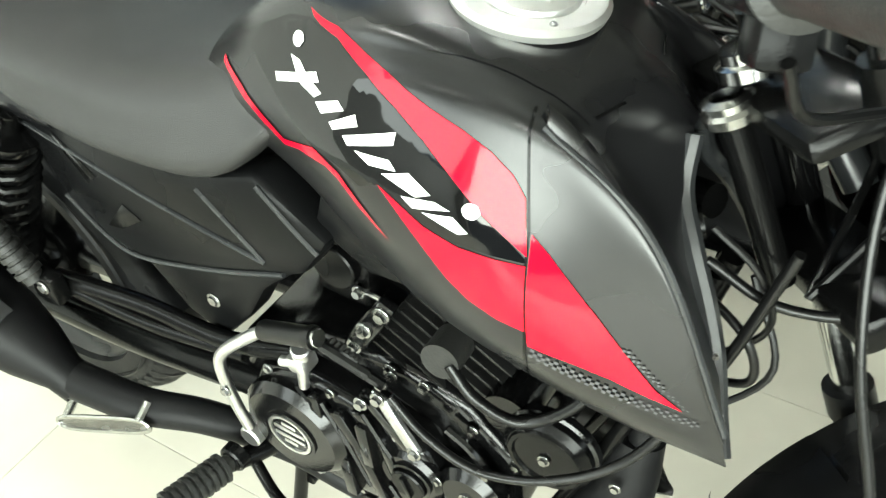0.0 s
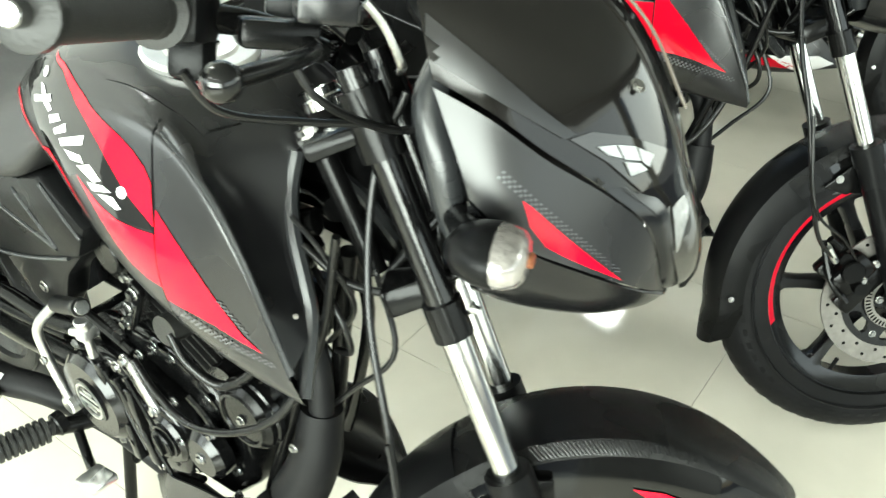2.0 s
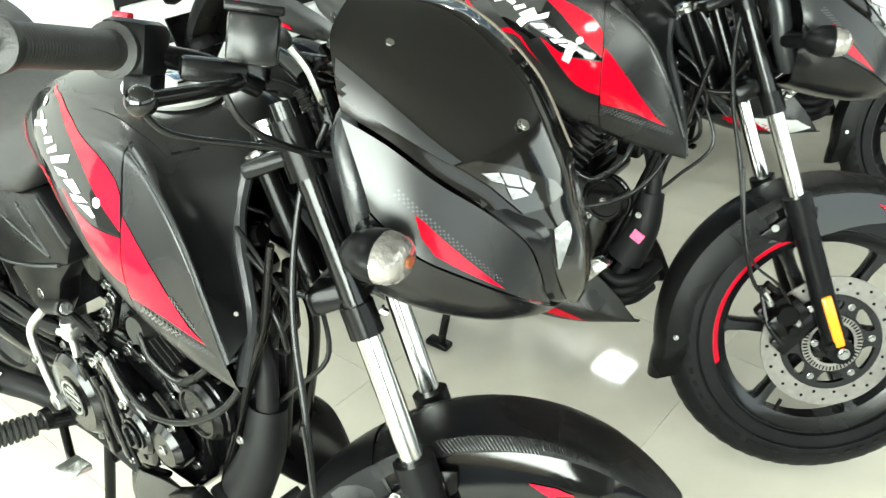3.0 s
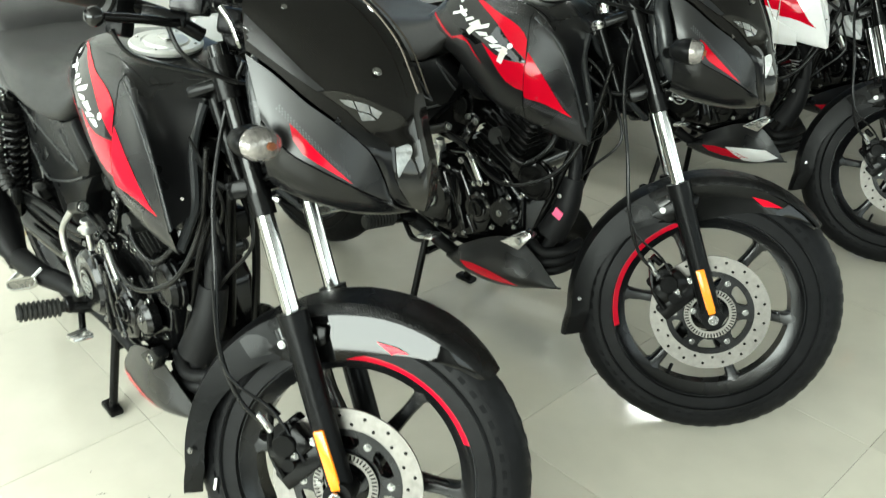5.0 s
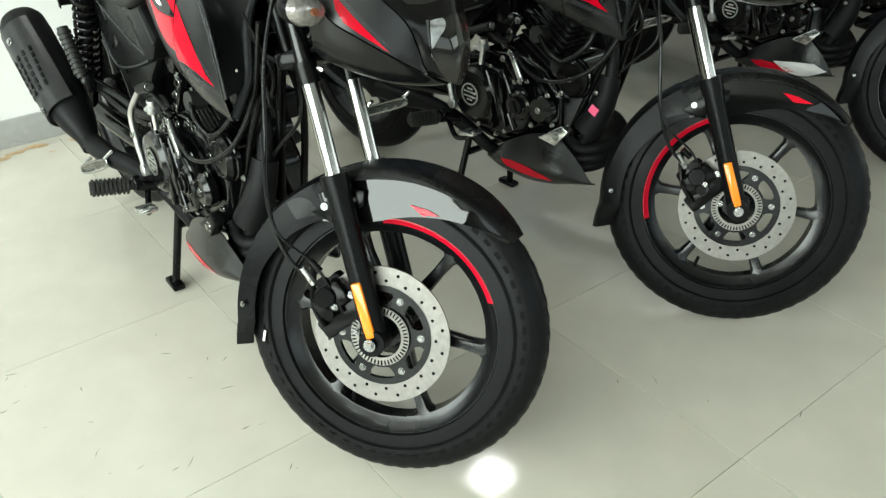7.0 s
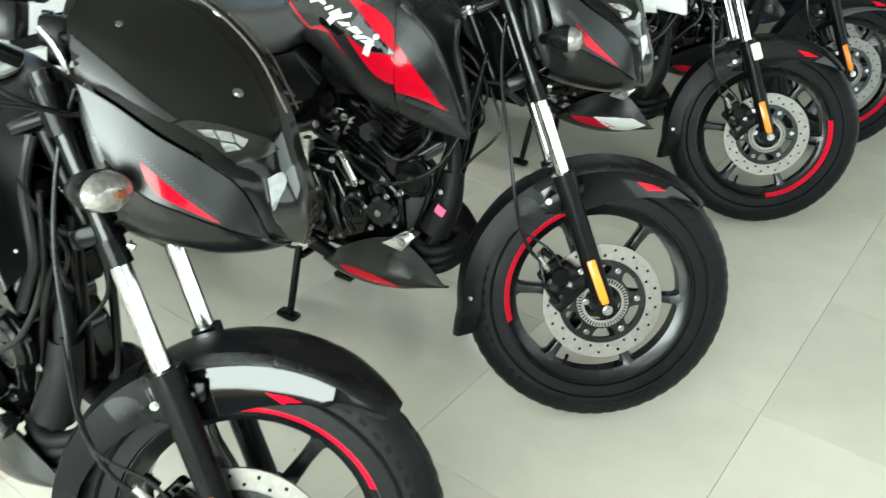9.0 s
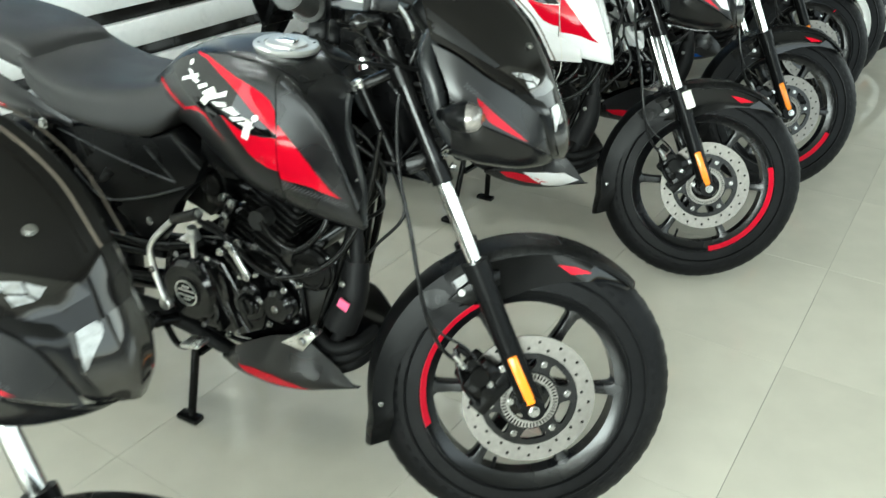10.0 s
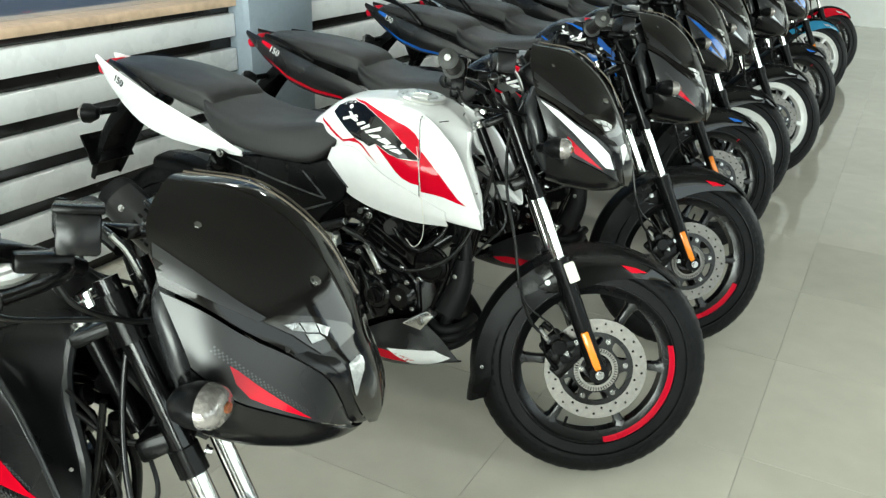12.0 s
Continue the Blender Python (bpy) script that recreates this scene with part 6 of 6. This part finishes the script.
        if s < 0:
            part("belly_bracket", slab([(-0.478, 0.350), (-0.470, 0.357), (-0.406, 0.404), (-0.382, 0.396), (-0.420, 0.345)], 0.126 * s, 0.150 * s, 0.003), ALU if st["bright_bracket"] else PLASTIC, bo)
            part("bolt", bolt((-0.420, 0.149 * s, 0.371), 0.0105, 0.008, (0, s, 0)), ZINC, bo)
    size_by(1.02)
    # wiring at the head
    loomy = bmesh.new()
    tube([(-0.33, -0.05, 0.76), (-0.27, -0.045, 0.735), (-0.20, -0.03, 0.75), (-0.14, 0.0, 0.80)], 0.0042, 20, 10, loomy)
    tube([(-0.335, -0.035, 0.72), (-0.285, -0.055, 0.70), (-0.275, -0.05, 0.650), (-0.33, -0.02, 0.60)], 0.0038, 20, 10, loomy)
    tube([(-0.30, 0.02, 0.70), (-0.26, 0.0, 0.62), (-0.31, -0.02, 0.55), (-0.35, -0.03, 0.50)], 0.0034, 20, 8, loomy)
    tube([(-0.33, -0.06, 0.80), (-0.29, -0.06, 0.77), (-0.275, -0.04, 0.70), (-0.33, -0.03, 0.62)], 0.003, 20, 8, loomy)
    part("wiring", loomy, CABLE, bike, "black cables round the steering head")
    packs = bmesh.new()
    box((-0.375, -0.04, 0.715), (0.05, 0.045, 0.06), packs, Matrix.Rotation(radians(15), 3, "Y"), 0.006)
    box((-0.395, -0.045, 0.640), (0.06, 0.06, 0.05), packs, Matrix.Rotation(radians(-10), 3, "Y"), 0.006)
    box((-0.42, 0.03, 0.585), (0.05, 0.08, 0.06), packs, None, 0.008)
    part("electrical_box", packs, PLASTIC_D, bike, "small black electrical boxes")


def motorcycle(at, st, label, group="row of parked motorcycles"):
    bike = thing("motorcycle", at, label, "motorcycle", group)
    steer_by(st["lock"])
    size_by(1.0)
    tank(bike, st)
    size_by(1.02)
    seat_and_tail(bike, st)
    chassis(bike, st)
    engine(bike, st)
    size_by(1.0)
    front_end(bike, st)
    return bike


def stand_at(x, y, heading, lean=1.2):
    return Matrix.Translation((x, y, 0)) @ Matrix.Rotation(radians(heading), 4, "Z") @ Matrix.Rotation(radians(-lean), 4, "X")


BASE = dict(lock=33, body=SATIN, lip=SATIN_GREY, flash=RED, tail=SATIN, cowl=SATIN, cowl_film=None, dot=DOTS, tail_line=True, belly_film=None, chalk=False, decal=False, wrap=False, tag=False, tape_on_tank=False, guard=GLOSS, gloss_guard=True, wheel=WHEEL, tape=(12, 78), tape_mat=RED_D, disc=True, lens=SMOKE, grab=False, number=FILMWHITE, belly=SATIN, belly_label="black belly fairing with a red stripe", bright_bracket=False, tank_label="satin black fuel tank with red flashes")
black = dict(BASE, lock=39, chalk=True, decal=True, tape=(30, 104))
black_b = dict(BASE, lock=35, tag=True, tape_on_tank=True, tape=(112, 203), bright_bracket=True)
black_c = dict(BASE, lock=31, tape=(-75, -20), bright_bracket=True)
white = dict(BASE, lock=30, dot=WHITE, tail_line=False, wrap=True, body=WHITE, lip=WHITE, tail=WHITE, cowl_film=WHITE, tape=(-75, 20), number=PLASTIC_D, belly_film=WHITE, belly_label="black belly fairing with a white tip and red stripe", bright_bracket=True, tank_label="white fuel tank with red and black flashes")
blue = dict(BASE, flash=BLUE, tape=(60, 61), grab=True, cowl_film=BLUE)
plain = dict(BASE, flash=SILVER, wheel=WHEEL_W, tape_mat=WHEEL_W, tape=(60, 61), grab=True)
teal = dict(BASE, wheel=WHEEL_W, tape_mat=WHEEL_W, body=TEAL, tail=TEAL, lip=TEAL, guard=TEAL, gloss_guard=False, flash=SILVER, tape=(60, 61), grab=True)

first = motorcycle(stand_at(0.849, 0.657, -22.3), black, "satin black motorcycle with red flashes, front wheel turned")
second = motorcycle(stand_at(1.282, 1.475, -16.0, 1.5), black_b, "black motorcycle with red flashes and paper tape on the tank")
third = motorcycle(stand_at(1.675, 2.581, -20.0, 2.5), white, "white motorcycle with red and black tank flashes")
fourth = motorcycle(stand_at(1.994, 3.319, -15.0, 2.0), black_c, "black motorcycle with red flashes beside a white one")
fifth = motorcycle(stand_at(2.220, 4.218, -17), blue, "black motorcycle with blue flashes and a grab rail")
sixth = motorcycle(stand_at(2.400, 4.690, -17), plain, "black motorcycle with white cast wheels")
seventh = copy_thing(sixth, stand_at(2.710, 5.350, -17))
eighth = copy_thing(fifth, stand_at(3.020, 6.160, -17))
ninth = motorcycle(stand_at(3.460, 7.420, -17), teal, "teal blue motorcycle at the far end of the row")
tenth = motorcycle(stand_at(3.800, 8.300, -17), dict(BASE, body=RED, tail=RED, cowl=RED, lip=RED, flash=SILVER, guard=RED, gloss_guard=False, tape=(60, 61), grab=True, tank_label="red fuel tank with silver flashes"), "red motorcycle at the far end of the row")

# ---- small things ----
rng = random.Random(7)
marks = bmesh.new()
for k in range(70):
    x, y = (rng.uniform(-0.15, 0.75), rng.uniform(0.05, 0.75)) if k < 46 else (rng.uniform(0.6, 2.0), rng.uniform(-0.1, 1.2))
    a, bend, size, w = rng.uniform(0.6, 2.6), rng.uniform(-0.9, 0.9), rng.uniform(0.008, 0.040), rng.uniform(0.0005, 0.0014)
    line = []
    p = Vector((x, y, 0.0008))
    for i in range(6):
        line.append(p.copy())
        a += bend / 6
        p = p + Vector((math.cos(a), math.sin(a), 0)) * size / 6
    grid(marks, [[q + Vector((-math.sin(a), math.cos(a), 0)) * w * (1 - abs(i - 2.5) / 3.2), q - Vector((-math.sin(a), math.cos(a), 0)) * w * (1 - abs(i - 2.5) / 3.2)] for i, q in enumerate(line)])
tagged(new("scuff_marks", mesh_of(marks, SCUFF)), "thin dark scuffs and hairs on the floor tiles", "floor scuffs", "", "stuff")

mud = bmesh.new()
for k in range(26):
    c = Vector((-1.372 + abs(rng.gauss(0, 0.030)), rng.uniform(0.45, 1.25), 0.0007))
    r = rng.uniform(0.006, 0.030)
    ring = [c + Vector((r * rng.uniform(0.4, 0.8) * math.cos(q), r * rng.uniform(0.9, 1.8) * math.sin(q), 0.00002 * k)) for q in [i * 0.449 for i in range(14)]]
    mud.faces.new([mud.verts.new(q) for q in ring])
stain = new("mud_stain", mesh_of(mud, RUST))
stain.matrix_basis = ROOM_M
tagged(stain, "dried brown mud along the skirting", "stain", "", "stuff")

tie = tube([(-0.446, -0.157, 0.836), (-0.438, -0.160, 0.790), (-0.429, -0.162, 0.728), (-0.419, -0.158, 0.650), (-0.425, -0.155, 0.600), (-0.450, -0.150, 0.574), (-0.476, -0.145, 0.590)], 0.0010, 40, 8)
part("hanging_string", tie, TAPE, third, "white string hanging from the tank")

# ---- floor tiles ----
def tile_mesh(size, depth):
    b = box((0, 0, -depth / 2), (size, size, depth))
    top = [e for e in b.edges if all(v.co.z > -0.0001 for v in e.verts)]
    bmesh.ops.bevel(b, geom=top, offset=0.0005, segments=1, affect="EDGES")
    return b


TSIZE = 0.6
shared = mesh_of(tile_mesh(TSIZE - 0.0011, 0.006), TILE)
far_rows = bmesh.new()
U0, V0 = 0.435, 0.862
for i in range(-4, 9):
    for j in range(-8, 21):
        u, v = U0 + TSIZE * (i + 0.5), V0 + TSIZE * (j + 0.5)
        u_lo, u_hi, v_lo, v_hi = u - 0.3, u + 0.3, v - 0.3, v + 0.3
        if u_hi < WALL_U or u_lo > FRONT_U or v_hi < SIDE_V or v_lo > END_V:
            continue
        if -3 <= i <= 6 and -4 <= j <= 16:
            ob = new("tile", shared)
            ob.parent = floor
            ob.matrix_basis = Matrix.Translation((u, v, 0)) @ Matrix.Rotation(math.pi / 2 * ((i * 7 + j * 3) % 4), 4, "Z")
        else:
            b = tile_mesh(TSIZE - 0.0011, 0.006)
            bmesh.ops.translate(b, vec=(u, v, 0), verts=b.verts)
            merge(far_rows, b)
tagged(part("tile_field", far_rows, TILE, floor), kind="stuff")
